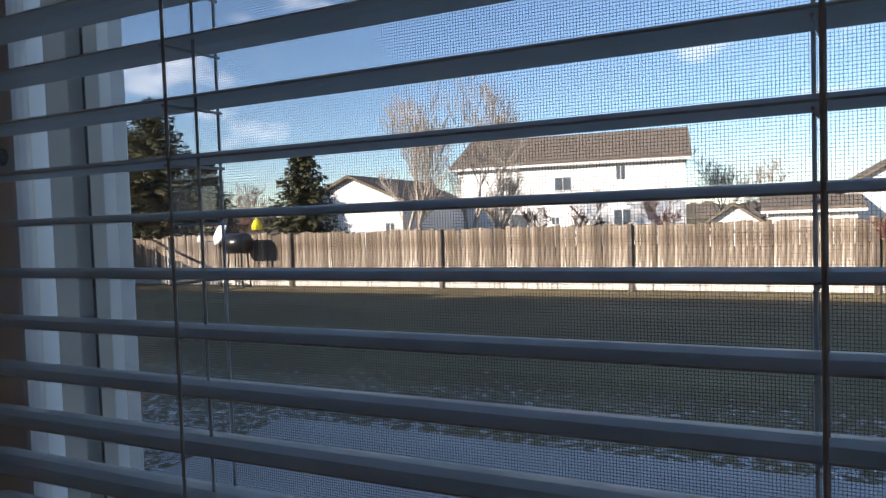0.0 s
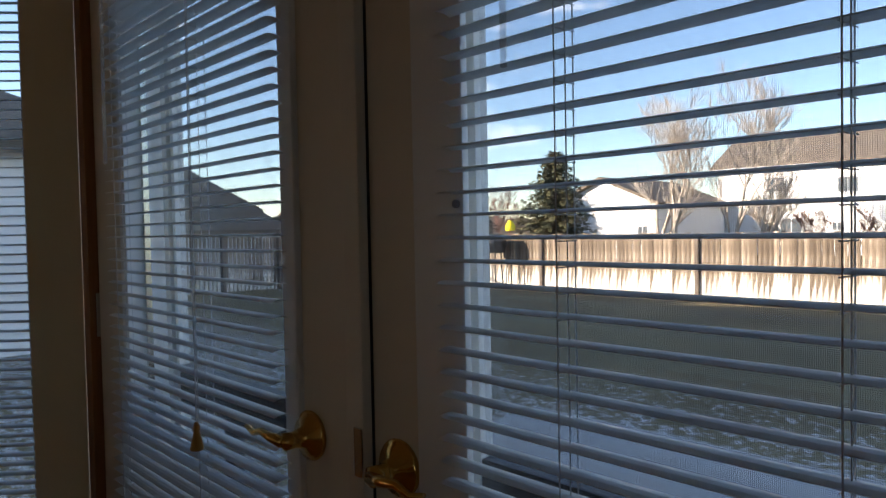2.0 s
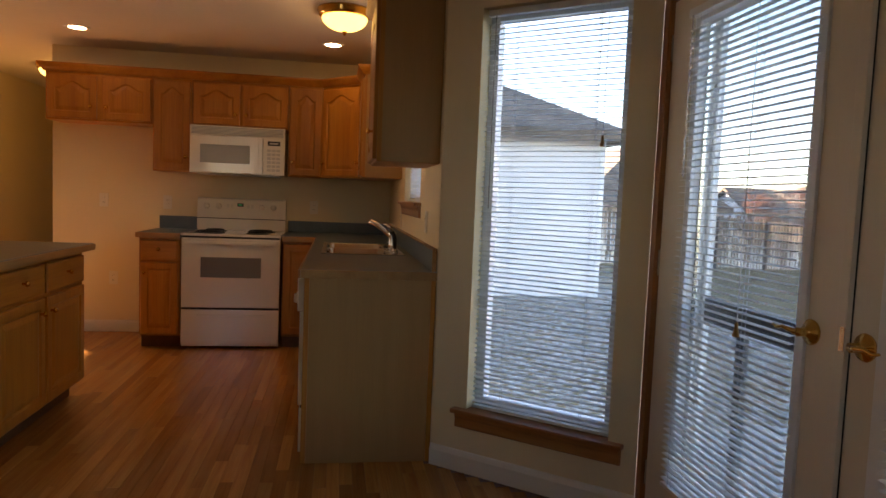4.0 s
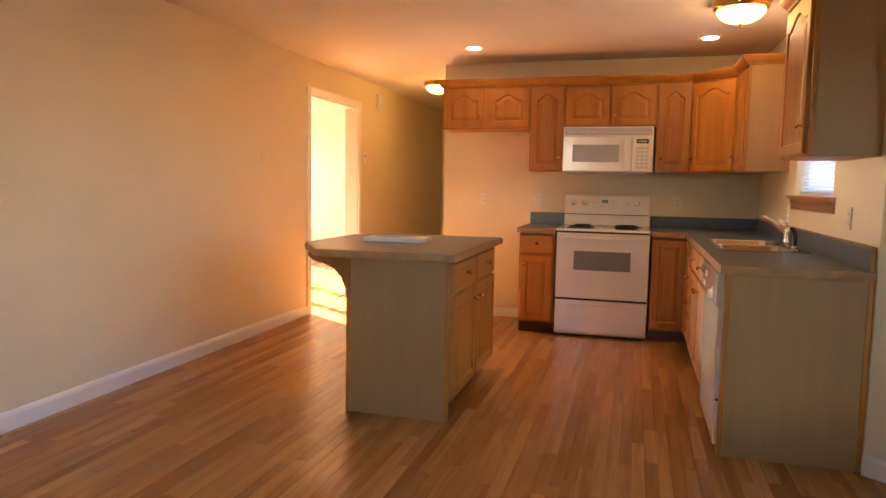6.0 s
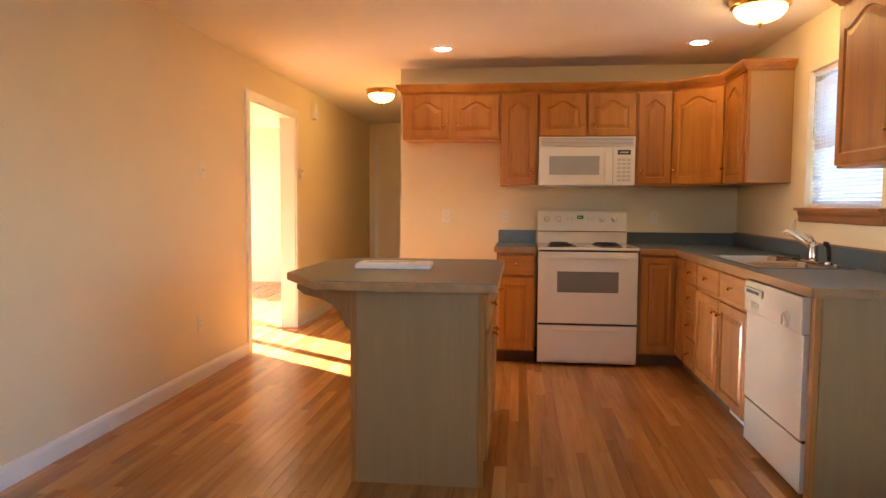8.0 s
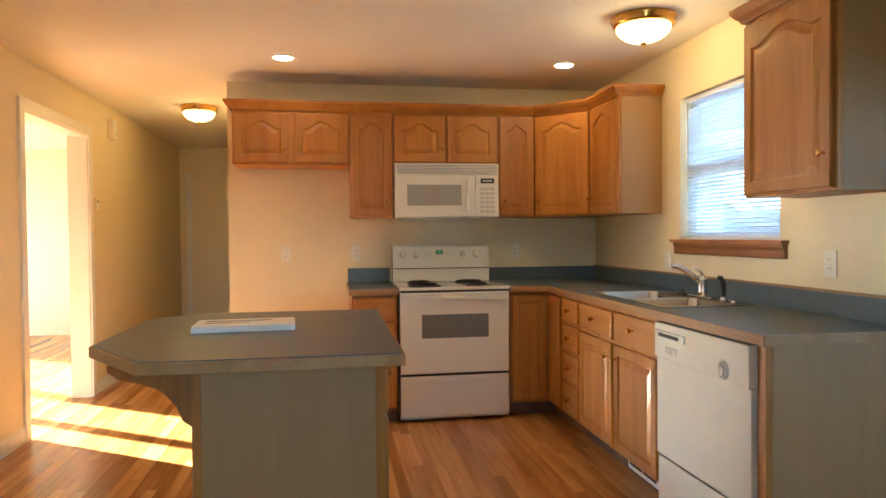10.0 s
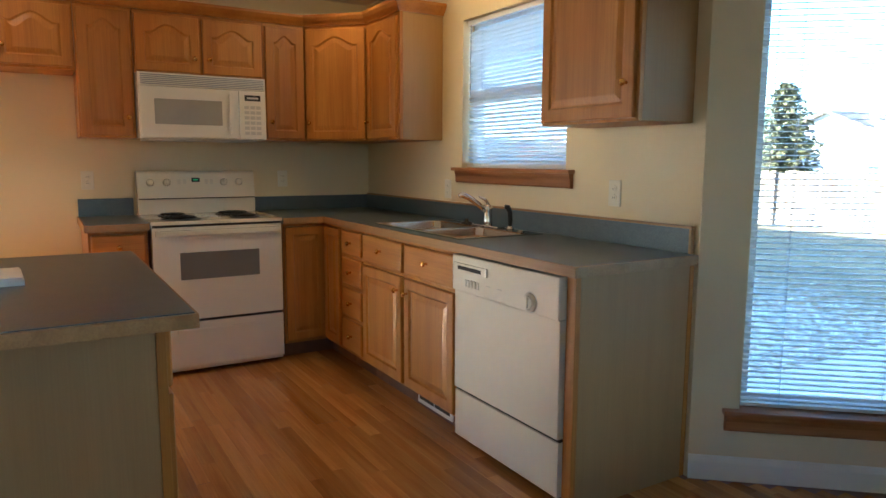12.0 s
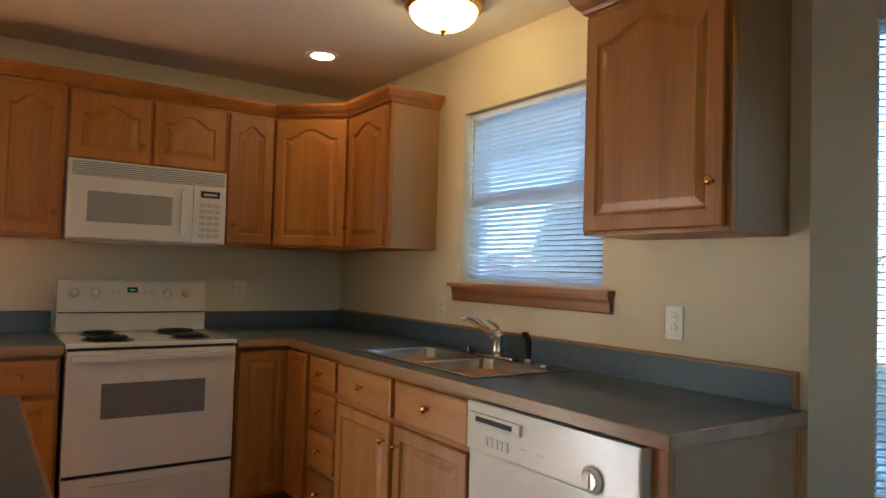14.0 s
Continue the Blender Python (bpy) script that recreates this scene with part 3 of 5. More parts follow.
def window_unit(name, m, w, h, label, rail=None, slider=None):
    """A white vinyl window, x along the opening, y outward from the inner wall face, z up from the sill."""
    t = thing(name, label, "window", m, "", "structure")
    f, y0, y1 = 0.045, 0.078, 0.132
    for x0, x1, z0, z1 in ((0, f, 0, h), (w - f, w, 0, h), (f, w - f, 0, f), (f, w - f, h - f, h)):
        part("window_frame", boxes((x0, x1, y0, y1, z0, z1), bevel=0.003), vinyl, t)
    if rail:
        part("meeting_rail", boxes((f, w - f, y0 + 0.01, y1 - 0.01, rail - 0.028, rail + 0.028), bevel=0.003), vinyl, t)
    g = part("pane", boxes((f, w - f, 0.103, 0.107, f, h - f)), glass, t)
    g.visible_shadow = False
    return t


KW = WX1 - WX0
KWH = WZ1 - WZ0
window_unit("window_1", pose(WX0, KY, WZ0), KW, KWH, "white vinyl single-hung window over the sink", rail=0.42)
sill(pose(WX0, KY, WZ0), KW)
blind("white slatted blind over the sink, half closed", pose(WX0 + 0.012, KY + 0.04, WZ0), KW - 0.024, 0.004, KWH - 0.004, -43, wand_len=0.4, cords=(0.16, 0.84), tassel_z=0.27, tassel_x=0.9)
BW, BH = BS1 - BS0, BZ1 - BZ0
BM = Matrix.Translation((*along(BS0), BZ0)) @ Matrix.Rotation(math.atan2(BAY.y, BAY.x), 4, "Z")
window_unit("window_2", BM, BW, BH, "tall white vinyl fixed window in the bay")
sill(BM, BW)
blind("white slatted blind on the tall bay window", BM @ pose(0.012, 0.042, 0), BW - 0.024, 0.004, BH - 0.004, 6, wand_len=0.85, cords=(0.22, 0.80), tassel_z=1.20, tassel_x=0.86)


def garden_door(name, hinge, mirror, W, stile, label):
    """A glazed door leaf, x from the hinge side to the meeting side; mirror turns it about."""
    Z1 = 2.03
    t = thing(name, label, "door", Matrix.Translation((hinge, DY + 0.02, 0)) @ Matrix.Diagonal((-1 if mirror else 1, 1, 1, 1)), "", "structure")
    gx0, gx1, gz0, gz1 = stile, W - (0.105 if mirror else 0.16), 0.25, 1.93
    bx1 = W - 0.16
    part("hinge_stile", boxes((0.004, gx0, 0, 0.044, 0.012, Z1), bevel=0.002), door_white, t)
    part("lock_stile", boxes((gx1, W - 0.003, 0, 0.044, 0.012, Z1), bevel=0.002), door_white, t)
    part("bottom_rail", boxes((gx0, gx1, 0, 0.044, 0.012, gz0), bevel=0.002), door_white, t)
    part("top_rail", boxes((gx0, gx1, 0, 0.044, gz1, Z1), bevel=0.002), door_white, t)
    for x0, x1, z0, z1 in ((gx0 - 0.012, gx0 + 0.022, gz0 - 0.012, gz1 + 0.012), (bx1 - 0.010 if mirror else gx1 - 0.022, gx1 + 0.012, gz0 - 0.012, gz1 + 0.012),
                           (gx0 + 0.022, bx1 - 0.022, gz0 - 0.012, gz0 + 0.022), (gx0 + 0.022, bx1 - 0.022, gz1 - 0.022, gz1 + 0.012)):
        part("glazing_bead", boxes((x0, x1, -0.010, -0.0005 if mirror else 0.048, z0, z1), bevel=0.003), vinyl, t)
    g = part("pane", boxes((gx0 + 0.002, gx1 - 0.002, 0.020, 0.024, gz0 + 0.002, gz1 - 0.002)), glass, t)
    g.visible_shadow = False
    part("spacer", boxes((gx0 + 0.022, gx0 + 0.030, 0.025, 0.036, gz0 + 0.022, gz1 - 0.022)), steel, t)
    if not mirror:
        for z in (0.22, 1.05, 1.86):
            part("hinge", boxes((-0.016, 0.006, -0.008, 0.004, z - 0.05, z + 0.05), bevel=0.002), steel, t)
    hx = W - (0.052 if mirror else 0.13)
    rose = part("handle_rose", lathe([(0.033, 0.0), (0.0345, -0.004), (0.032, -0.008), (0.028, -0.009), (0.026, -0.013), (0.015, -0.016), (0.011, -0.03), (0.012, -0.045), (0.001, -0.05)], 24, "y", at=(hx, 0, 0.952)), brass, t, "polished brass rose", True)
    part("lever", tube([(hx, -0.046, 0.952), (hx - 0.025, -0.050, 0.955), (hx - 0.05, -0.050, 0.958), (hx - 0.072, -0.049, 0.951), (hx - 0.092, -0.049, 0.957)], [0.008, 0.0065, 0.0052, 0.0045, 0.0035], 10), brass, rose, "curved brass lever", True)
    if mirror:
        part("bead_screw", lathe([(0.0045, -0.010), (0.0045, -0.013), (0.001, -0.014)], 10, "y", at=(bx1 - 0.001, 0, 1.255)), grey_ink, t)
    b = blind("white slatted blind fixed to the garden door", pose(hinge + (-bx1 if mirror else gx0), DY - 0.008, 0), bx1 - gx0, gz0, gz1 + 0.02, 0, wand_len=0.55 if mirror else 0.55, wand_x=0.102 if mirror else 0.045,
              cords=(0.233, 0.569, 0.92) if mirror else (0.09, 0.635), tassel_z=0.885 if not mirror else None, tassel_x=0.645, phase=-0.0055 if mirror else 0.0)
    return t


LEFT_W, RIGHT_W = 0.997, 0.90
LEFT_HINGE, RIGHT_HINGE = 3.065, 3.065 + LEFT_W + RIGHT_W + 0.004
garden_door("door_1", LEFT_HINGE, False, LEFT_W, 0.19, "white glazed garden door leaf with brass lever")
garden_door("door_2", RIGHT_HINGE, True, RIGHT_W, 0.10, "white glazed garden door leaf with brass lever and astragal")
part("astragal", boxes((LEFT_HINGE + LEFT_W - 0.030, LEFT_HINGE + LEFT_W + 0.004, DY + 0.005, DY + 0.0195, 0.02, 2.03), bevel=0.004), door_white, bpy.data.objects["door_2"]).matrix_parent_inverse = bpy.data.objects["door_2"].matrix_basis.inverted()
for sx in (LEFT_HINGE + LEFT_W - 0.0345, LEFT_HINGE + LEFT_W + 0.0045):
    g_ = part("door_gap", boxes((sx, sx + 0.003, DY + 0.0180, DY + 0.0205, 0.02, 2.03)), gap_dark, bpy.data.objects["door_2"])
    g_.matrix_parent_inverse = bpy.data.objects["door_2"].matrix_basis.inverted()
sp_ = part("strike_plate", boxes((LEFT_HINGE + LEFT_W - 0.012, LEFT_HINGE + LEFT_W + 0.0035, DY + 0.002, DY + 0.0046, 0.93, 0.99), bevel=0.0008), steel, bpy.data.objects["door_2"], "bright steel latch plate")
sp_.matrix_parent_inverse = bpy.data.objects["door_2"].matrix_basis.inverted()
fr = thing("door_frame", "stained oak frame of the garden doors", "door frame", None, "", "structure")
part("left_jamb", boxes((3.023, LEFT_HINGE, DY + 0.0, DY + 0.066, 0, 2.04), bevel=0.003), oak_jamb, fr)
part("outer_jamb", boxes((3.023, 3.10, DY + 0.067, DY + 0.185, 0, 2.04), bevel=0.003), vinyl, fr, "white outer jamb")
part("right_jamb", boxes((RIGHT_HINGE, 4.998, DY + 0.0, DY + 0.13, 0, 2.04), bevel=0.003), oak_jamb, fr)
part("head_jamb", boxes((3.023, 4.998, DY + 0.0, DY + 0.13, 2.04, 2.088), bevel=0.003), oak_sill, fr)
part("threshold", boxes((3.023, 4.998, DY - 0.01, DY + 0.16, 0.0, 0.014), bevel=0.003), steel, fr, "metal threshold")


def screen_door(x0, x1, y, label, bar=None):
    t = thing("screen_door", label, "screen door", pose(x0, y, 0), "screen doors")
    w = x1 - x0
    for x, way in ((0, 1), (w, -1)):
        for p0, p1, y0, y1, mat, label_ in ((0.0, 0.027, 0.0, 0.028, vinyl, "white aluminium stile"), (0.0275, 0.0435, 0.012, 0.024, rubber, "dark stile channel"), (0.044, 0.060, 0.002, 0.026, vinyl, "white inner stile")):
            c0, c1 = sorted((x + way * p0, x + way * p1))
            part("stile", boxes((c0, c1, y0, y1, -0.02, 2.03), bevel=0.002), mat, t, label_)
    part("top_rail", boxes((0.061, w - 0.061, 0, 0.026, 1.97, 2.03)), vinyl, t)
    # the mid rail's shade is put into its dark colour
    part("mid_rail", boxes((0.061, w - 0.061, 0.002, 0.028, 0.845, 0.93), bevel=0.003), rubber, t, "mid rail with its shade put into the dark colour")
    part("bottom_rail", boxes((0.061, w - 0.061, 0, 0.026, -0.02, 0.08)), vinyl, t)
    if bar:
        part("lower_bar", boxes((bar, bar + 0.045, 0.004, 0.026, 0.08, 0.845), bevel=0.003), rubber, t)
    s = part("screen", boxes((0.059, w - 0.059, 0.012, 0.0122, 0.06, 1.98)), screen_mat, t, "fine insect screen")
    return t


screen_door(3.122, 4.03, DY + 0.15, "white framed insect screen door outside the garden door", 0.27)
screen_door(4.062, 4.99, DY + 0.15, "white framed insect screen door outside the second leaf")

# ---- kitchen cabinets ----
def knob(parent, x, z, y=-0.019):
    part("knob", lathe([(0.007, y), (0.0055, y - 0.008), (0.006, y - 0.014), (0.0135, y - 0.019), (0.0145, y - 0.024), (0.010, y - 0.030), (0.001, y - 0.032)], 16, "y", at=(x, 0, z)), brass, parent, "polished brass knob", True)


def door_bm(w, h, arch, t=0.019):
    """A raised-panel door, x 0..w, z 0..h, front towards -y."""
    st = min(0.055, w * 0.22)
    rise = arch * min(0.05, w * 0.17)
    n = 18

    def inner(k, y):
        """The panel outline drawn in by k."""
        x0, x1, z0, z1 = st + k, w - st - k, st + k, h - st - rise - k
        pts = [(x0 + (x1 - x0) * j / 4, z0) for j in range(4)] + [(x1, z0 + (z1 - z0) * j / 4) for j in range(4)]
        for j in range(n):
            u = 1 - 2 * j / n
            a = abs(u)
            if arch:
                e = 0.0 if a > 0.80 else (0.5 + 0.5 * math.cos(math.pi * a / 0.80)) ** 0.8
                dip = -0.10 * rise * math.exp(-((a - 0.84) / 0.08) ** 2)
                z = z1 + rise * e + dip
            else:
                z = z1
            pts.append(((x0 + x1) / 2 + u * (x1 - x0) / 2, z))
        pts += [(x0, z1 - (z1 - z0) * j / 4) for j in range(4)]
        return [(x, y, z) for x, z in pts]

    def outer(k, y):
        x0, x1, z0, z1 = k, w - k, k, h - k
        pts = [(x0 + (x1 - x0) * j / 4, z0) for j in range(4)] + [(x1, z0 + (z1 - z0) * j / 4) for j in range(4)]
        pts += [(x1 - (x1 - x0) * j / n, z1) for j in range(n)] + [(x0, z1 - (z1 - z0) * j / 4) for j in range(4)]
        return [(x, y, z) for x, z in pts]

    bm = bmesh.new()
    loops = [outer(0, 0), outer(0, -t + 0.004), outer(0.005, -t), inner(-0.004, -t), inner(0.0, -t + 0.004), inner(0.004, -t + 0.008), inner(0.010, -t + 0.008), inner(0.034, -t + 0.001), inner(0.038, -t + 0.0005)]
    vs = [[bm.verts.new(p) for p in lp] for lp in loops]
    c = len(vs[0])
    for a, b in zip(vs, vs[1:]):
        for k in range(c):
            bm.faces.new((a[k], a[(k + 1) % c], b[(k + 1) % c], b[k]))
    bm.faces.new(vs[0])
    bm.faces.new(vs[-1])
    return bm


def drawer_bm(w, h, t=0.019):
    bm = bmesh.new()
    vs = []
    for k, y in ((0, 0), (0, -t + 0.006), (0.004, -t + 0.002), (0.010, -t)):
        vs.append([bm.verts.new(p) for p in ((k, y, k), (w - k, y, k), (w - k, y, h - k), (k, y, h - k))])
    for a, b in zip(vs, vs[1:]):
        for k in range(4):
            bm.faces.new((a[k], a[(k + 1) % 4], b[(k + 1) % 4], b[k]))
    bm.faces.new(vs[0])
    bm.faces.new(vs[-1])
    return bm


def cabinet(name, label, m, w, depth, z0, z1, fronts, group, toe=0.0, end_left=False, end_right=False, body_mat=None):
    """Body behind y = 0 with fronts on it. fronts: (kind, x0, x1, z0, z1, knob_x, knob_z)."""
    t = thing(name, label, "cabinet", m, group)
    part("body", boxes((0.001, w - 0.001, 0.0, depth, z0 + toe, z1), bevel=0.0015), body_mat or oak, t)
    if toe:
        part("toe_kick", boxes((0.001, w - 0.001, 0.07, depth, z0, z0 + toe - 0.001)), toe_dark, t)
    for kind, x0, x1, a, b, kx, kz in fronts:
        if kind == "drawer":
            f = part("drawer_front", drawer_bm(x1 - x0, b - a), oak_x, t)
        else:
            f = part("door", door_bm(x1 - x0, b - a, 1 if kind == "arch" else 0), oak, t)
        f.location = (x0, 0, a)
        knob(f, kx - x0, kz - a)
    for flag, x0, x1 in ((end_left, -0.004, 0.0), (end_right, w, w + 0.004)):
        if flag:
            part("end_panel", boxes((x0, x1, 0.022, depth, z0 + 0.002, z1 - 0.002)), panel_ply, t, "washed grey-green end panel")
            part("end_stile", boxes((x0, x1, 0.0, 0.020, z0 + 0.002, z1 - 0.002)), oak, t)
    return t


def face_x(y):      # front towards +x, left edge at y
    return lambda x: Matrix.Translation((x, y, 0)) @ Matrix.Rotation(math.pi / 2, 4, "Z")


UF = -0.36          # front of the upper cabinets on the range wall
UD = UF - RX - 0.002
UT = 2.16
G = "upper cabinets"
cabinet("wall_cabinet", "oak wall cabinet with two arched doors over the fridge gap", face_x(-1.115)(UF), 0.81, UD, 1.775, UT,
        [("arch", 0.018, 0.385, 1.79, 2.13, 0.345, 1.885), ("arch", 0.425, 0.795, 1.79, 2.13, 0.462, 1.885)], G)
cabinet("wall_cabinet", "narrow tall oak wall cabinet with one arched door", face_x(-0.304)(UF), 0.303, UD, 1.40, UT,
        [("arch", 0.012, 0.29, 1.412, 2.13, 0.262, 1.52)], G)
cabinet("wall_cabinet", "oak wall cabinet with two arched doors over the microwave", face_x(0.0)(UF), 0.775, UD, 1.785, UT,
        [("arch", 0.012, 0.378, 1.80, 2.13, 0.345, 1.885), ("arch", 0.398, 0.763, 1.80, 2.13, 0.432, 1.885)], G)
cabinet("wall_cabinet", "oak wall cabinet with one arched door beside the corner", face_x(0.776)(UF), 0.279, UD, 1.40, UT,
        [("arch", 0.012, 0.268, 1.412, 2.13, 0.040, 1.52)], G)
# diagonal corner unit
CY0, CFX, CFY = 1.056, -0.03, KY - 0.30
ct = thing("wall_cabinet", "diagonal oak corner wall cabinet with arched door", "cabinet", None, G)
part("body", prism([(UF, CY0), (CFX, CFY), (CFX, KY - 0.002), (RX + 0.002, KY - 0.002), (RX + 0.002, CY0)], 1.40, UT, 0.001), oak, ct)
dw = math.hypot(CFX - UF, CFY - CY0)
DM = Matrix.Translation((UF, CY0, 0)) @ Matrix.Rotation(math.atan2(CFY - CY0, CFX - UF), 4, "Z")
f_ = part("door", door_bm(dw - 0.03, 0.718, 1), oak, ct)
f_.matrix_basis = DM @ pose(0.015, -0.001, 1.412)
knob(f_, 0.030, 0.108)
RUN = Matrix.Translation((CFX + 0.001, CFY, 0))
cabinet("wall_cabinet", "oak wall cabinet with one arched door beside the window", RUN, 0.450, 0.298, 1.40, UT, [("arch", 0.012, 0.43, 1.412, 2.13, 0.04, 1.52)], G, end_right=True)
cabinet("wall_cabinet", "oak wall cabinet with one large arched door near the bay", Matrix.Translation((1.77, CFY, 0)), 0.55, 0.298, 1.425, UT + 0.04,
        [("arch", 0.012, 0.538, 1.437, 2.17, 0.505, 1.565)], G, end_right=True)
CROWN = [(0.0, 0.0), (0.012, 0.0), (0.018, 0.012), (0.034, 0.028), (0.048, 0.050), (0.050, 0.066), (0.0, 0.066)]


def crown(path, z, label):
    t = tagged(part("crown_moulding", sweep([(o, z + u) for o, u in CROWN], path), oak_x, None), label, "moulding", "crown mouldings")
    return t


crown([(RX + 0.003, -1.116), (UF - 0.0, -1.116), (UF, CY0), (CFX, CFY), (0.424, CFY), (0.424, KY - 0.003)], UT - 0.008, "stained oak crown moulding along the cabinets")
crown([(1.769, KY - 0.003), (1.769, CFY), (2.322, CFY), (2.322, KY - 0.003)], UT + 0.032, "stained oak crown moulding on the single cabinet")

# base units
BF = -0.035
BD = BF - RX - 0.002
CT = 0.876
GB = "base cabinets"
cabinet("base_cabinet", "narrow oak base cabinet beside the range with drawer and door", face_x(-0.315)(BF), 0.305, BD, 0, CT,
        [("drawer", 0.015, 0.29, 0.70, 0.855, 0.152, 0.785), ("door", 0.015, 0.29, 0.115, 0.68, 0.045, 0.60)], GB, 0.10)
KF = 1.058
KD = KY - KF - 0.002
# corner unit with two narrow folding doors
cu = thing("base_cabinet", "oak corner base cabinet with folding narrow doors", "cabinet", None, GB)
part("body", boxes((RX + 0.002, BF, 0.776, KY - 0.002, 0.10, CT), (BF, 0.268, KF, KY - 0.002, 0.10, CT)), oak, cu)
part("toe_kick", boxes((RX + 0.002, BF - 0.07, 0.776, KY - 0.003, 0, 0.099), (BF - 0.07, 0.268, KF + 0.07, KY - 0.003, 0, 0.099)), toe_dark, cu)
f_ = part("door", door_bm(0.265, 0.735, 0), oak, cu)
f_.matrix_basis = face_x(0.785)(BF) @ pose(0, -0.001, 0.12)
f_ = part("door", door_bm(0.245, 0.735, 0), oak, cu)
f_.matrix_basis = pose(BF + 0.022, KF - 0.001, 0.12)
cabinet("drawer_cabinet", "narrow oak base cabinet with four drawers", pose(0.27, KF, 0), 0.300, KD, 0, CT,
        [("drawer", 0.012, 0.288, a, b, 0.150, (a + b) / 2) for a, b in ((0.715, 0.855), (0.53, 0.69), (0.335, 0.505), (0.125, 0.31))], GB, 0.10)
cabinet("sink_cabinet", "oak sink base cabinet with two drawers over two doors", pose(0.572, KF, 0), 1.018, KD, 0, CT,
        [("drawer", 0.012, 0.494, 0.70, 0.855, 0.255, 0.785), ("drawer", 0.524, 1.006, 0.70, 0.855, 0.765, 0.785),
         ("door", 0.012, 0.494, 0.115, 0.68, 0.457, 0.605), ("door", 0.524, 1.006, 0.115, 0.68, 0.562, 0.605)], GB, 0.10)
en = thing("end_panel", "washed grey-green end panel with oak stile beside the dishwasher", "cabinet panel")
part("oak_stile", boxes((2.318, 2.365, KF - 0.002, KF + 0.022, 0, CT), bevel=0.002), oak, en)
part("panel", boxes((2.345, 2.366, KF + 0.023, KY - 0.026, 0, CT)), panel_ply, en)
part("wall_strip", boxes((2.345, 2.368, KY - 0.025, KY - 0.002, 0, CT), bevel=0.002), oak, en)
vg = thing("toe_vent", "white metal vent grille in the toe kick", "vent", pose(1.11, KF + 0.066, 0.018))
part("frame", boxes((0, 0.34, -0.006, 0.003, 0, 0.072), bevel=0.002), vinyl, vg)
for k in range(2):
    part("slot", boxes((0.02 + k * 0.155, 0.165 + k * 0.155, -0.0075, -0.0062, 0.022, 0.05)), gap_dark, vg)

# worktop: one continuous slab with the sink cut out
SX0, SX1, SY0, SY1 = 0.63, 1.50, 1.125, 1.585
wt = thing("worktop", "dark slate laminate worktop with oak edge band", "worktop")
WT0, WT1 = CT + 0.001, 0.914
for r in ((RX + 0.002, 0.0, 0.768, KY - 0.002), (0.0, SX0, KF - 0.018, KY - 0.002), (SX1, 2.376, KF - 0.018, KY - 0.002), (SX0, SX1, KF - 0.018, SY0), (SX0, SX1, SY1, KY - 0.002)):
    part("slab", boxes((*r, WT0, WT1)), counter_mat, wt)
part("slab", boxes((RX + 0.002, 0.0, -0.322, -0.004, WT0, WT1)), counter_mat, wt)
part("edge_band", boxes((0.0, 0.010, -0.333, -0.004, WT0 - 0.002, WT1 + 0.001), bevel=0.003), edge_band, wt, "pale oak edge band")
part("edge_band", boxes((RX + 0.002, 0.0, -0.333, -0.323, WT0 - 0.002, WT1 + 0.001), bevel=0.003), edge_band, wt, "pale oak edge band")
part("edge_band", boxes((0.0, 0.010, 0.768, KF - 0.018, WT0 - 0.002, WT1 + 0.001), bevel=0.003), edge_band, wt, "pale oak edge band")
part("edge_band", boxes((0.0, 2.387, KF - 0.029, KF - 0.019, WT0 - 0.002, WT1 + 0.001), bevel=0.003), edge_band, wt, "pale oak edge band")
part("edge_band", boxes((2.377, 2.387, KF - 0.018, KY - 0.003, WT0 - 0.002, WT1 + 0.001), bevel=0.003), edge_band, wt, "pale oak edge band")
bs = thing("backsplash", "low slate laminate backsplash with oak cap strip", "backsplash")
BZ = WT1 + 0.1
part("panel", boxes((RX + 0.002, RX + 0.020, -0.322, -0.004, WT1 + 0.001, BZ)), counter_mat, bs)
part("panel", boxes((RX + 0.002, RX + 0.020, 0.768, KY - 0.022, WT1 + 0.001, BZ)), counter_mat, bs)
part("panel", boxes((RX + 0.002, 2.350, KY - 0.021, KY - 0.002, WT1 + 0.001, BZ)), counter_mat, bs)
part("cap_strip", boxes((RX + 0.002, RX + 0.022, -0.322, -0.004, BZ, BZ + 0.010), bevel=0.002), counter_mat, bs)
part("cap_strip", boxes((RX + 0.022, 2.362, KY - 0.024, KY - 0.002, BZ + 0.0005, BZ + 0.011), bevel=0.002), edge_band, bs)
part("end_cap", boxes((2.351, 2.362, KY - 0.024, KY - 0.002, WT1 + 0.002, BZ), bevel=0.002), edge_band, bs)

# ---- sink ----
sk = thing("sink", "double bowl stainless steel drop-in sink", "sink")


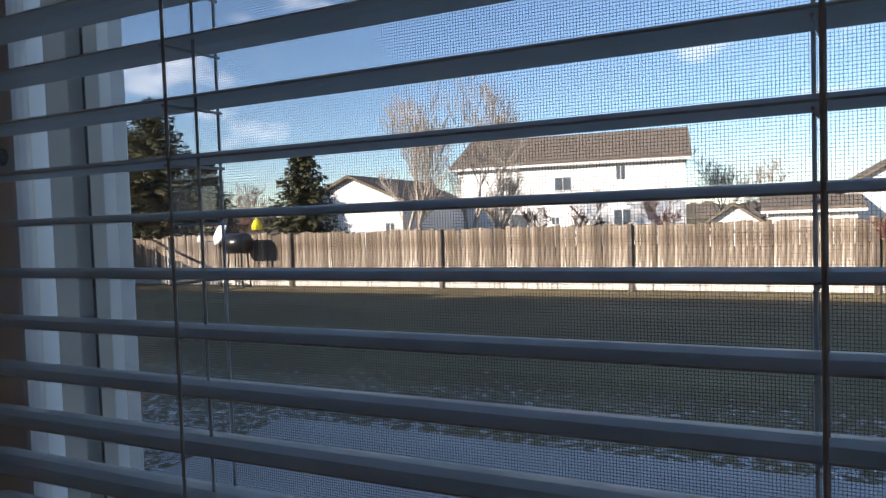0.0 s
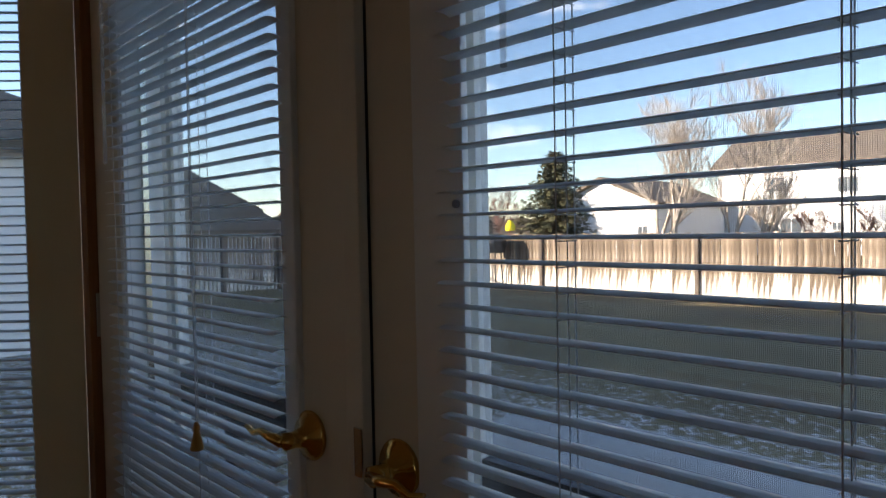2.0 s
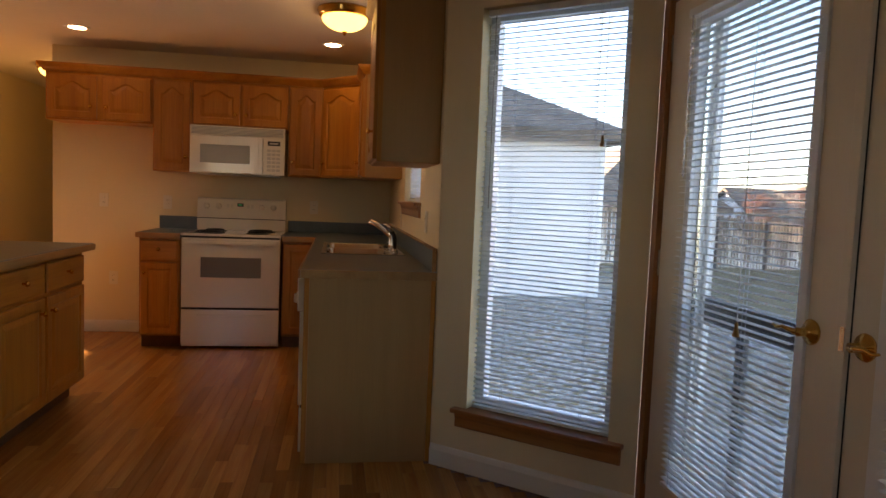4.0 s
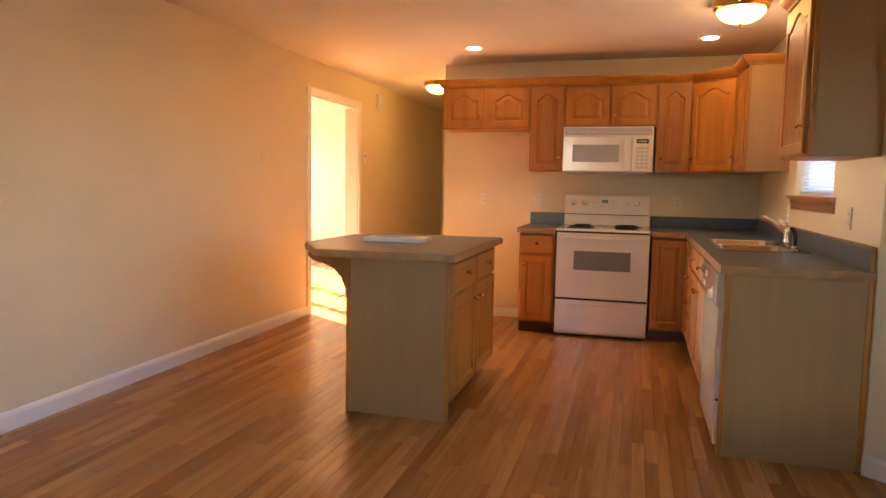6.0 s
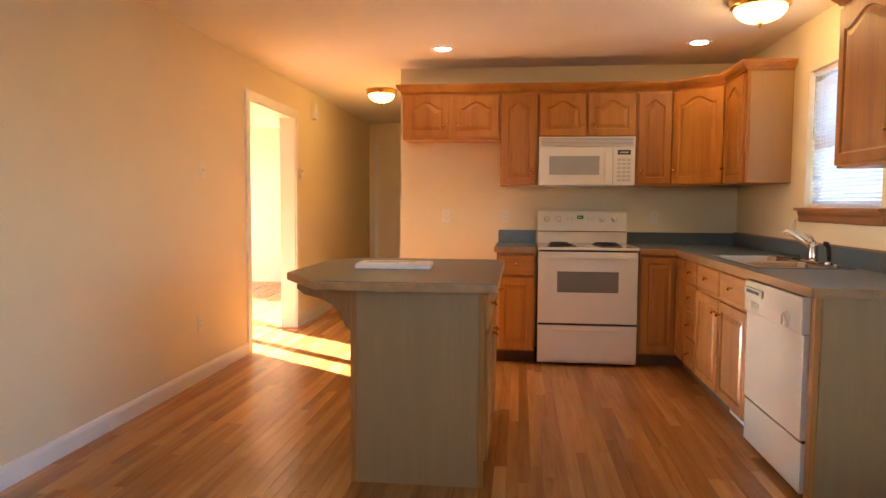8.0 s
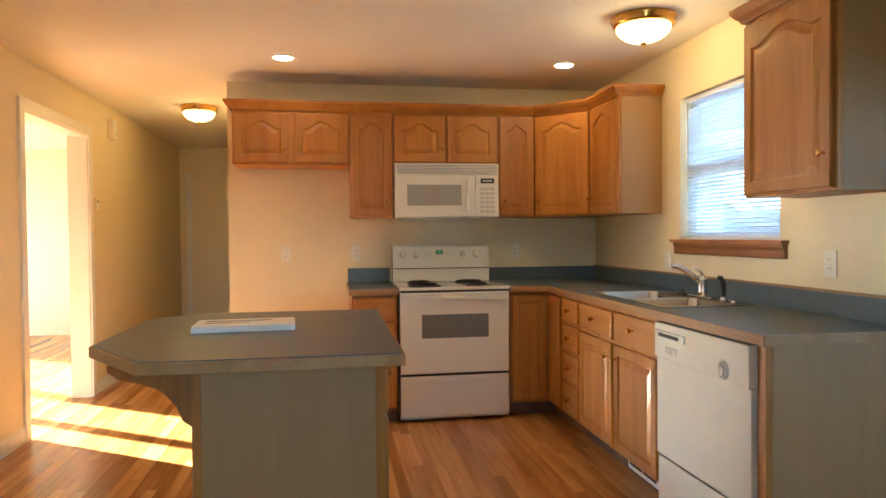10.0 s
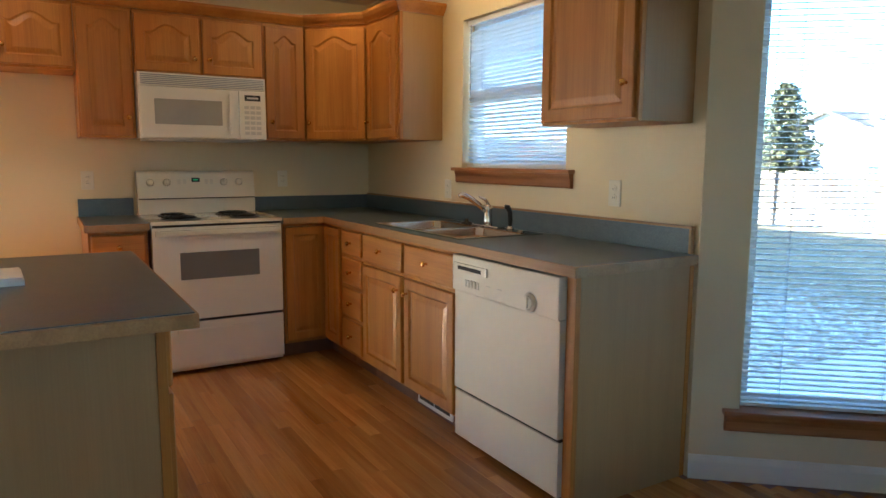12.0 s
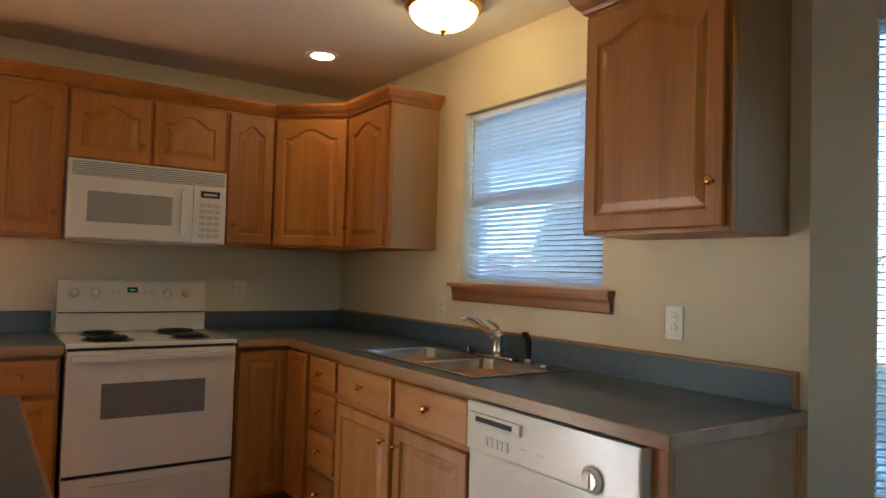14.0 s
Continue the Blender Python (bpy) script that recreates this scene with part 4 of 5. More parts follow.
def bowl_bm(x0, x1, y0, y1, z1, depth):
    bm = bmesh.new()
    loops = []
    for ins, z, r in ((0.0, z1, 0.05), (0.004, z1 - 0.006, 0.05), (0.018, z1 - depth + 0.03, 0.045), (0.035, z1 - depth + 0.006, 0.04), (0.07, z1 - depth, 0.03)):
        lp = []
        for cx, cy, a0 in ((x1 - ins - r, y1 - ins - r, 0), (x0 + ins + r, y1 - ins - r, 90), (x0 + ins + r, y0 + ins + r, 180), (x1 - ins - r, y0 + ins + r, 270)):
            lp += [bm.verts.new((cx + r * math.cos(radians(a0 + k * 22.5)), cy + r * math.sin(radians(a0 + k * 22.5)), z)) for k in range(5)]
        loops.append(lp)
    for a, b in zip(loops, loops[1:]):
        for k in range(len(a)):
            bm.faces.new((a[k], a[(k + 1) % len(a)], b[(k + 1) % len(a)], b[k]))
    bm.faces.new(loops[-1])
    return bm


RZ = WT1 + 0.006
part("rim", boxes((SX0 - 0.015, SX1 + 0.015, SY0 - 0.015, SY0 + 0.012, WT1 + 0.001, RZ), (SX0 - 0.015, SX1 + 0.015, SY1 - 0.07, SY1 + 0.015, WT1 + 0.001, RZ),
                  (SX0 - 0.015, SX0 + 0.012, SY0 + 0.012, SY1 - 0.07, WT1 + 0.001, RZ), (SX1 - 0.012, SX1 + 0.015, SY0 + 0.012, SY1 - 0.07, WT1 + 0.001, RZ),
                  ((SX0 + SX1) / 2 - 0.016, (SX0 + SX1) / 2 + 0.016, SY0 + 0.012, SY1 - 0.07, WT1 - 0.004, RZ - 0.002)), steel, sk)
mid = (SX0 + SX1) / 2
for x0, x1 in ((SX0 + 0.012, mid - 0.016), (mid + 0.016, SX1 - 0.012)):
    bw_ = part("bowl", bowl_bm(x0, x1, SY0 + 0.012, SY1 - 0.07, RZ - 0.002, 0.16), steel, sk, "", True)
    part("drain", lathe([(0.042, 0.004), (0.036, 0.002), (0.02, -0.002), (0.001, -0.002)], 20, at=((x0 + x1) / 2, (SY0 + SY1) / 2 - 0.03, RZ - 0.162)), chrome, bw_)
fx, fy = 1.10, SY1 - 0.028
tap = thing("tap", "chrome single-lever kitchen tap with pull-out spout", "tap", pose(fx, fy, RZ))
part("base_plate", boxes((-0.12, 0.12, -0.026, 0.026, 0, 0.010), bevel=0.005), chrome, tap)
part("body", lathe([(0.026, 0.010), (0.024, 0.03), (0.022, 0.09), (0.024, 0.105), (0.018, 0.118), (0.001, 0.122)], 18), chrome, tap, "", True)
part("spout", tube([(0, 0, 0.075), (-0.02, -0.05, 0.12), (-0.04, -0.10, 0.158), (-0.053, -0.135, 0.175), (-0.058, -0.150, 0.165)], [0.016, 0.0155, 0.016, 0.017, 0.014], 12), chrome, tap, "", True)
part("lever", tube([(0, 0, 0.118), (0.004, -0.012, 0.140), (-0.008, -0.055, 0.165)], [0.010, 0.008, 0.006], 10), chrome, tap, "", True)
spr = thing("sink_sprayer", "black pull-out side sprayer in a chrome holder", "sprayer", pose(fx + 0.20, fy, RZ))
part("holder", lathe([(0.022, 0.0), (0.020, 0.012), (0.013, 0.018), (0.012, 0.02)], 16), chrome, spr, "", True)
part("grip", tube([(0, 0, 0.016), (0, 0, 0.05), (0, -0.004, 0.095), (-0.004, -0.016, 0.118), (-0.008, -0.030, 0.120)], [0.011, 0.013, 0.014, 0.015, 0.012], 12), black_gloss, spr, "", True)
stp = thing("sink_stopper", "black rubber basket stopper by the tap", "sink stopper", pose(0.90, fy - 0.01, RZ))
part("cap", lathe([(0.035, 0.0), (0.034, 0.008), (0.014, 0.013), (0.012, 0.028), (0.001, 0.030)], 18), black_gloss, stp, "", True)
hc = thing("hole_cover", "round chrome hole cover beside the tap", "sink fitting", pose(fx + 0.30, fy - 0.006, RZ))
part("disc", lathe([(0.018, 0.0), (0.017, 0.006), (0.009, 0.009), (0.001, 0.009)], 16), chrome, hc, "", True)

# ---- range ----
rg = thing("range", "bisque white free-standing electric coil range", "range", face_x(0.002)(0.0))
W = 0.758
part("body", boxes((0.004, W - 0.004, 0.028, 0.64, 0.02, 0.898), bevel=0.002), appliance, rg)
part("cooktop", boxes((-0.002, W + 0.002, -0.008, 0.60, 0.899, 0.920), bevel=0.006), appliance, rg)
part("oven_door", boxes((0.004, W - 0.004, -0.006, 0.0265, 0.335, 0.885), bevel=0.006), appliance, rg)
part("oven_window", boxes((0.15, 0.61, -0.009, -0.0055, 0.575, 0.735), bevel=0.0015), oven_glass, rg, "smoked oven window")
part("door_handle", boxes((0.02, W - 0.02, -0.042, -0.018, 0.838, 0.868), (0.04, 0.075, -0.02, -0.004, 0.842, 0.864), (W - 0.075, W - 0.04, -0.02, -0.004, 0.842, 0.864), bevel=0.005), appliance, rg)
part("vent_gap", boxes((0.01, W - 0.01, 0.0, 0.0275, 0.886, 0.898)), gap_dark, rg)
part("drawer", boxes((0.004, W - 0.004, -0.004, 0.0265, 0.045, 0.318), bevel=0.006), appliance, rg)
part("drawer_lip", boxes((0.12, W - 0.12, -0.014, -0.0045, 0.258, 0.278), bevel=0.004), appliance, rg)
part("drawer_gap", boxes((0.008, W - 0.008, 0.004, 0.0275, 0.319, 0.334)), gap_dark, rg)
bgd = bmesh.new()
sec = [(0.56, 0.921), (0.552, 1.02), (0.580, 1.185), (0.598, 1.198), (0.655, 1.195), (0.655, 0.921)]
rows_ = [[bgd.verts.new((x, y, z)) for y, z in sec] for x in (0.008, W - 0.008)]
for k in range(len(sec)):
    bgd.faces.new((rows_[0][k], rows_[0][(k + 1) % len(sec)], rows_[1][(k + 1) % len(sec)], rows_[1][k]))
bgd.faces.new(rows_[0])
bgd.faces.new(rows_[1])
bmesh.ops.bevel(bgd, geom=list(bgd.edges), offset=0.004, segments=2, affect="EDGES")
bk = part("control_panel", bgd, appliance, rg)
part("seam", boxes((0.012, W - 0.012, 0.548, 0.556, 1.018, 1.024)), gap_dark, bk)


def on_panel(x, z, y=0.0):
    return pose(x, 0.552 + (z - 1.02) * 0.17 + y, z, -9.6)


part("display", boxes((-0.026, 0.026, -0.004, 0.004, -0.014, 0.014), bevel=0.002), black_gloss, bk).matrix_basis = on_panel(0.365, 1.140)
part("digits", boxes((-0.015, 0.015, -0.0047, -0.0042, -0.004, 0.004)), glowing("green_digits", (0.1, 0.7, 0.3), 0.02), bk).matrix_basis = on_panel(0.365, 1.140)
for x in (0.085, 0.185, 0.545, 0.645):
    kn = part("control_knob", lathe([(0.024, 0.0), (0.023, -0.006), (0.019, -0.016), (0.016, -0.022), (0.001, -0.023)], 20, "y"), appliance, bk, "", True)
    kn.matrix_basis = on_panel(x, 1.125)
    part("pointer", boxes((-0.003, 0.003, -0.027, -0.020, -0.018, 0.018)), appliance, kn)
for x in (0.262, 0.295, 0.432, 0.465):
    part("button", boxes((-0.010, 0.010, -0.003, 0.003, -0.016, 0.016), bevel=0.001), button_grey, bk).matrix_basis = on_panel(x, 1.128)
for x, y, r in ((0.19, 0.14, 0.098), (0.19, 0.41, 0.075), (0.565, 0.14, 0.075), (0.565, 0.41, 0.098)):
    br = part("drip_pan", lathe([(r + 0.018, 0.0), (r + 0.015, 0.003), (r, 0.0015), (r * 0.4, 0.001), (0.001, 0.001)], 28, at=(x, y, 0.9205)), coil_mat, rg, "dark drip pan", True)
    pts = [(x + (0.018 + (r - 0.018) * k / 60) * math.cos(k * 2 * math.pi * 3.6 / 60), y + (0.018 + (r - 0.018) * k / 60) * math.sin(k * 2 * math.pi * 3.6 / 60), 0.932) for k in range(61)]
    part("coil", tube(pts, 0.0048, 6), coil_mat, br, "black spiral coil", True)

# ---- microwave ----
mw = thing("microwave", "bisque white over-the-range microwave", "microwave", face_x(0.004)(-0.262))
part("body", boxes((0, 0.752, 0.0, 0.422, 1.398, 1.783), bevel=0.003), appliance, mw)
part("vent_grille", boxes((0.004, 0.748, -0.012, -0.0005, 1.705, 1.780), bevel=0.004), appliance, mw)
for k in range(6):
    part("vent_slot", boxes((0.015, 0.737, -0.0135, -0.011, 1.713 + k * 0.0105, 1.718 + k * 0.0105)), grey_ink, mw)
dr = part("door", boxes((0.004, 0.575, -0.020, -0.0005, 1.402, 1.700), bevel=0.007), appliance, mw)
part("door_window", boxes((0.085, 0.475, -0.0225, -0.019, 1.482, 1.630), bevel=0.002), mesh_glass, dr, "grey mesh door window")
part("handle", boxes((0.515, 0.545, -0.044, -0.032, 1.43, 1.675), (0.518, 0.542, -0.033, -0.018, 1.435, 1.455), (0.518, 0.542, -0.033, -0.018, 1.65, 1.67), bevel=0.004), appliance, dr)
cp = part("control_panel", boxes((0.580, 0.748, -0.018, -0.0005, 1.402, 1.700), bevel=0.006), appliance, mw)
part("display", boxes((0.615, 0.715, -0.0195, -0.017, 1.640, 1.676), bevel=0.001), black_gloss, cp)
part("brand_strip", boxes((0.63, 0.70, -0.0203, -0.0196, 1.652, 1.663)), appliance_grey, cp)
for r in range(6):
    for c in range(3):
        part("button", boxes((0.612 + c * 0.037, 0.642 + c * 0.037, -0.0196, -0.0175, 1.43 + r * 0.032, 1.450 + r * 0.032), bevel=0.001), appliance_grey, cp)
part("underside_vent", boxes((0.05, 0.70, 0.03, 0.38, 1.388, 1.3975)), appliance_grey, mw)

# ---- dishwasher ----
dwm = thing("dishwasher", "white built-in dishwasher with dial and push buttons", "dishwasher", pose(1.594, KF - 0.01, 0))
DW = 0.722
part("tub", boxes((0.004, DW - 0.004, 0.03, 0.58, 0.03, 0.87)), appliance, dwm)
part("door_panel", boxes((0.004, DW - 0.006, -0.012, 0.029, 0.262, 0.708), bevel=0.006), appliance, dwm)
cpn = part("control_panel", boxes((0.002, DW - 0.004, -0.024, 0.029, 0.710, 0.868), bevel=0.008), appliance, dwm)
part("latch_recess", boxes((0.062, 0.240, -0.0352, -0.0325, 0.809, 0.825), bevel=0.001), gap_dark, cpn)
part("latch_handle", boxes((0.026, 0.276, -0.034, -0.0235, 0.799, 0.836), bevel=0.005), appliance, cpn)
for k in range(5):
    part("push_button", boxes((0.100 + k * 0.024, 0.116 + k * 0.024, -0.0275, -0.0235, 0.738, 0.768), bevel=0.001), button_grey, cpn)
for x in (0.265, 0.345):
    part("printed_mark", boxes((x, x + 0.03, -0.0246, -0.0241, 0.762, 0.766)), appliance_grey, cpn)
dl = part("dial", lathe([(0.036, -0.0245), (0.035, -0.030), (0.026, -0.034), (0.024, -0.042), (0.001, -0.043)], 26, "y", at=(0.560, 0, 0.750)), appliance, cpn, "round cycle dial")
part("dial_grip", boxes((0.554, 0.566, -0.048, -0.042, 0.730, 0.770), bevel=0.002), appliance, dl)
part("dial_ring", lathe([(0.0375, -0.0243), (0.0415, -0.0243), (0.0415, -0.0247), (0.0375, -0.0247)], 28, "y", at=(0.560, 0, 0.750)), appliance_grey, dl)
part("lower_panel", boxes((0.004, DW - 0.006, -0.006, 0.029, 0.035, 0.248), bevel=0.004), appliance, dwm)
part("panel_gap", boxes((0.006, DW - 0.008, 0.0, 0.0295, 0.249, 0.261)), gap_dark, dwm)

# ---- island ----
isl = thing("kitchen_island", "kitchen island with washed grey panels and oak doors", "kitchen island", Matrix.Translation((2.335, -0.285, 0)) @ Matrix.Rotation(math.pi, 4, "Z"))
IW, ID = 1.09, 0.585
part("body", boxes((0.004, IW, 0.0, ID, 0.10, CT), bevel=0.0015), oak, isl)
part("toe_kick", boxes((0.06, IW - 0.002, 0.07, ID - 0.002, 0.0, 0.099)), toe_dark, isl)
part("near_panel", boxes((-0.004, 0.003, 0.024, ID - 0.022, 0.0, CT - 0.001)), panel_ply, isl, "washed grey-green side panel")
part("near_stile", boxes((-0.006, 0.003, -0.002, 0.023, 0.0, CT - 0.001), bevel=0.002), oak, isl)
part("near_stile", boxes((-0.006, 0.003, ID - 0.021, ID + 0.003, 0.0, CT - 0.001), bevel=0.002), oak, isl)
part("back_panel", boxes((0.004, IW, ID + 0.001, ID + 0.008, 0.0, CT - 0.001)), panel_ply, isl, "washed grey-green back panel")
for x0, kx in ((0.02, 0.475), (0.56, 0.60)):
    d_ = part("drawer_front", drawer_bm(0.515, 0.155), oak_x, isl)
    d_.location = (x0, 0, 0.695)
    knob(d_, 0.257, 0.085)
    d_ = part("door", door_bm(0.515, 0.56, 0), oak, isl)
    d_.location = (x0, 0, 0.115)
    knob(d_, kx - x0, 0.485)
# bracket under the overhang
bk_ = bmesh.new()
prof_ = [(ID + 0.009, 0.875), (ID + 0.27, 0.875), (ID + 0.268, 0.855), (ID + 0.235, 0.83), (ID + 0.17, 0.815), (ID + 0.11, 0.79), (ID + 0.065, 0.74), (ID + 0.045, 0.69), (ID + 0.009, 0.665)]
rows_ = [[bk_.verts.new((x, y, z)) for y, z in prof_] for x in (0.06, 0.095)]
for k in range(len(prof_)):
    bk_.faces.new((rows_[0][k], rows_[0][(k + 1) % len(prof_)], rows_[1][(k + 1) % len(prof_)], rows_[1][k]))
bk_.faces.new(rows_[0])
bk_.faces.new(rows_[1])
bk2 = bk_.copy()
part("bracket", bk_, oak, isl, "scrolled oak bracket")
bmesh.ops.translate(bk2, verts=bk2.verts, vec=(0.92, 0, 0))
part("bracket", bk2, oak, isl, "scrolled oak bracket")
IT = [(2.47, -0.225), (1.20, -0.225), (1.20, -1.05), (1.38, -1.24), (2.11, -1.245), (2.47, -1.0)]
it = thing("island_top", "dark slate laminate island top with clipped corners", "worktop")


def inset(poly, d):
    out = []
    k = len(poly)
    for j in range(k):
        a, b, c = Vector(poly[j - 1]), Vector(poly[j]), Vector(poly[(j + 1) % k])
        n1, n2 = Vector(((b - a).y, -(b - a).x)).normalized(), Vector(((c - b).y, -(c - b).x)).normalized()
        mm = (n1 + n2) / (1 + n1.dot(n2))
        out.append(tuple(b - mm * d))
    return out


area = sum(a[0] * b[1] - b[0] * a[1] for a, b in zip(IT, IT[1:] + IT[:1]))
SG = 1 if area > 0 else -1
part("edge_band", prism(IT, CT + 0.001, 0.912, 0.003), edge_band, it, "pale oak edge band")
part("surface", prism(inset(IT, SG * 0.009), 0.9125, 0.9155), counter_mat, it)
bd = thing("brochure", "stack of white printed brochures lying on the island", "brochure", pose(1.77, -0.78, 0.916, 0, 0, 93))
part("lower_sheet", boxes((-0.19, 0.19, -0.115, 0.115, 0, 0.018), bevel=0.003), paper, bd)
part("cover", boxes((-0.188, 0.186, -0.112, 0.113, 0.0185, 0.023), bevel=0.001), paper, bd)
part("printed_bar", boxes((-0.15, 0.10, 0.03, 0.06, 0.0232, 0.0236)), grey_ink, bd)
part("printed_bar", boxes((-0.15, 0.02, -0.02, 0.0, 0.0232, 0.0236)), grey_ink, bd)

# ---- plates, thermostat, detector ----
def wall_plate(name, label, category, m, kind):
    t = thing(name, label, category, m, "wall plates")
    part("plate", boxes((-0.036, 0.036, -0.006, 0, -0.058, 0.058), bevel=0.003), plate_mat, t)
    if kind == "outlet":
        for z in (-0.020, 0.020):
            f = part("socket", lathe([(0.016, -0.006), (0.015, -0.0085), (0.001, -0.0086)], 16, "y", at=(0, 0, z)), plate_mat, t)
            part("slot", boxes((-0.007, -0.005, -0.0092, -0.0087, z - 0.004, z + 0.005)), gap_dark, f)
            part("slot", boxes((0.005, 0.007, -0.0092, -0.0087, z - 0.004, z + 0.005)), gap_dark, f)
    else:
        part("toggle", boxes((-0.005, 0.005, -0.016, -0.006, -0.010, 0.010), bevel=0.001), plate_mat, t)
    return t


wall_plate("wall_outlet", "ivory double outlet beside the bay on the kitchen wall", "outlet", pose(1.925, KY - 0.001, 1.135), "outlet")
wall_plate("wall_outlet", "ivory outlet below the sink window", "outlet", pose(0.50, KY - 0.001, 1.10), "outlet")
for y in (-0.78, -0.26, 0.99):
    wall_plate("wall_outlet", "ivory outlet on the range wall", "outlet", face_x(y)(RX + 0.001) @ pose(0, 0, 1.14), "outlet")
BACK = Matrix.Rotation(math.pi, 4, "Z")
wall_plate("light_switch", "ivory light switch on the long wall", "switch", Matrix.Translation((0.70, LY + 0.001, 1.47)) @ BACK, "switch")
wall_plate("wall_outlet", "ivory outlet low on the long wall", "outlet", Matrix.Translation((0.77, LY + 0.001, 0.40)) @ BACK, "outlet")
wall_plate("wall_outlet", "ivory outlet low on the long wall near the corner", "outlet", Matrix.Translation((3.42, LY + 0.001, 0.42)) @ BACK, "outlet")
th = thing("thermostat", "small ivory thermostat on the long wall", "thermostat", Matrix.Translation((-1.42, LY + 0.001, 1.55)) @ BACK)
part("case", boxes((-0.035, 0.035, -0.025, 0, -0.05, 0.05), bevel=0.006), plate_mat, th)
part("dial_window", boxes((-0.02, 0.02, -0.0265, -0.0245, 0.01, 0.03)), grey_ink, th)
sd = thing("door_chime", "small ivory rectangular door chime high on the wall", "door chime", Matrix.Translation((-1.85, LY + 0.001, 2.22)) @ BACK)
part("cover", boxes((-0.055, 0.055, -0.045, 0, -0.085, 0.085), bevel=0.008), plate_mat, sd)
part("grille", boxes((-0.035, 0.035, -0.0465, -0.0445, -0.06, -0.02), bevel=0.001), button_grey, sd)
wall_plate("wall_outlet", "ivory outlet low in the fridge gap", "outlet", face_x(-0.70)(RX + 0.001) @ pose(0, 0, 0.47), "outlet")


# ---- outdoors ----
def ground_z(x, y):
    return -0.235 - 0.55 * max(0.0, min(1.0, (y - 6.5) / 12.5))


gb = bmesh.new()
xs = [-3000, -300, -60] + [-40 + 4 * k for k in range(21)] + [60, 300, 3000]
ys = [-3000, -300, -60, -20] + [-8 + 2 * k for k in range(18)] + [32, 45, 60, 300, 3000]
gv = [[gb.verts.new((x, y, ground_z(x, y))) for x in xs] for y in ys]
for j in range(len(ys) - 1):
    for i in range(len(xs) - 1):
        gb.faces.new((gv[j][i], gv[j][i + 1], gv[j + 1][i + 1], gv[j + 1][i]))
structure("ground", gb, lawn, "brown winter lawn with patches of old snow", "ground")
structure("pavement", boxes((1.36, 9.5, 1.95, 6.2, -0.3, -0.20), bevel=0.01), concrete, "grey concrete patio slab outside the garden doors", "patio")


def tree_bare(x, y, h, label, mat, spread=0.35, seed=1, r0=0.14, levels=4):
    rnd = random.Random(seed)
    t = thing("bare_tree", label, "tree", pose(x, y, ground_z(x, y) - 0.05))
    trunk = bmesh.new()
    twigs = bmesh.new()

    def grow(p, d, length, r, level):
        pts, rad = [p], [r]
        q = p
        for k in range(4):
            d = (d + Vector((rnd.uniform(-1, 1), rnd.uniform(-1, 1), rnd.uniform(-0.3, 0.5))) * 0.13).normalized()
            q = q + d * length / 4
            pts.append(q)
            rad.append(r * (1 - 0.16 * (k + 1)))
        tube(pts, rad, 5 if level < 2 else 3, trunk if level < 2 else twigs)
        if level >= levels:
            return
        for k in range(7 if level == 0 else 5):
            j = rnd.choice((2, 3, 4)) if level else rnd.choice((1, 2, 3, 4))
            a = rnd.uniform(0, 2 * math.pi)
            nd = (d * 0.8 + Vector((math.cos(a), math.sin(a), rnd.uniform(0.2, 0.7))) * spread * 1.7).normalized()
            grow(pts[j], nd, length * rnd.uniform(0.5, 0.72), max(0.012, rad[j] * 0.66), level + 1)

    grow(Vector((0, 0, 0)), Vector((0, 0, 1)), h * 0.42, r0, 0)
    part("trunk", trunk, mat, t)
    part("twigs", twigs, mat, t)
    return t


def conifer(x, y, h, r, label, seed=1):
    rnd = random.Random(seed)
    t = thing("conifer", label, "tree", pose(x, y, ground_z(x, y) - 0.05))
    part("trunk", tube([(0, 0, 0), (0, 0, h * 0.5), (0.02, 0, h * 0.97)], [0.2, 0.13, 0.02], 7), bark, t)
    bm = bmesh.new()
    boughs = int(62 * h)
    for k in range(boughs):
        f = (k + rnd.random()) / boughs
        reach = r * (1 - f) ** 0.75 * rnd.choice((0.55, 0.8, 0.95, 1.0, 1.12)) * rnd.uniform(0.85, 1.1) + 0.15
        z = h * (0.08 + 0.90 * f)
        a = k * 2.4 + rnd.uniform(-0.5, 0.5)
        c, s = Vector((math.cos(a), math.sin(a), 0)), Vector((-math.sin(a), math.cos(a), 0))
        droop = 0.25 * (1 - f) - 0.12 * f
        steps = max(3, int(reach / 0.16))
        for j in range(steps):
            u = (j + 0.6) / steps
            p = c * reach * u + Vector((0, 0, z - droop * reach * u * u))
            width = (0.16 + 0.34 * (1 - f)) * (1.1 - 0.75 * u)
            for g in range(6):
                side = rnd.uniform(-1, 1)
                root = p + s * side * width * 0.25 + Vector((0, 0, rnd.uniform(-0.06, 0.06)))
                tip = root + c * rnd.uniform(0.08, 0.26) + s * side * width * 0.8 + Vector((0, 0, rnd.uniform(-0.16, 0.10)))
                across = (tip - root).cross(Vector((rnd.uniform(-0.4, 0.4), rnd.uniform(-0.4, 0.4), 1))).normalized() * rnd.uniform(0.05, 0.10)
                mid_ = (root + tip) / 2
                bm.faces.new([bm.verts.new(q) for q in (root, mid_ + across, tip, mid_ - across)])
    part("crown", bm, needles, t)
    return t


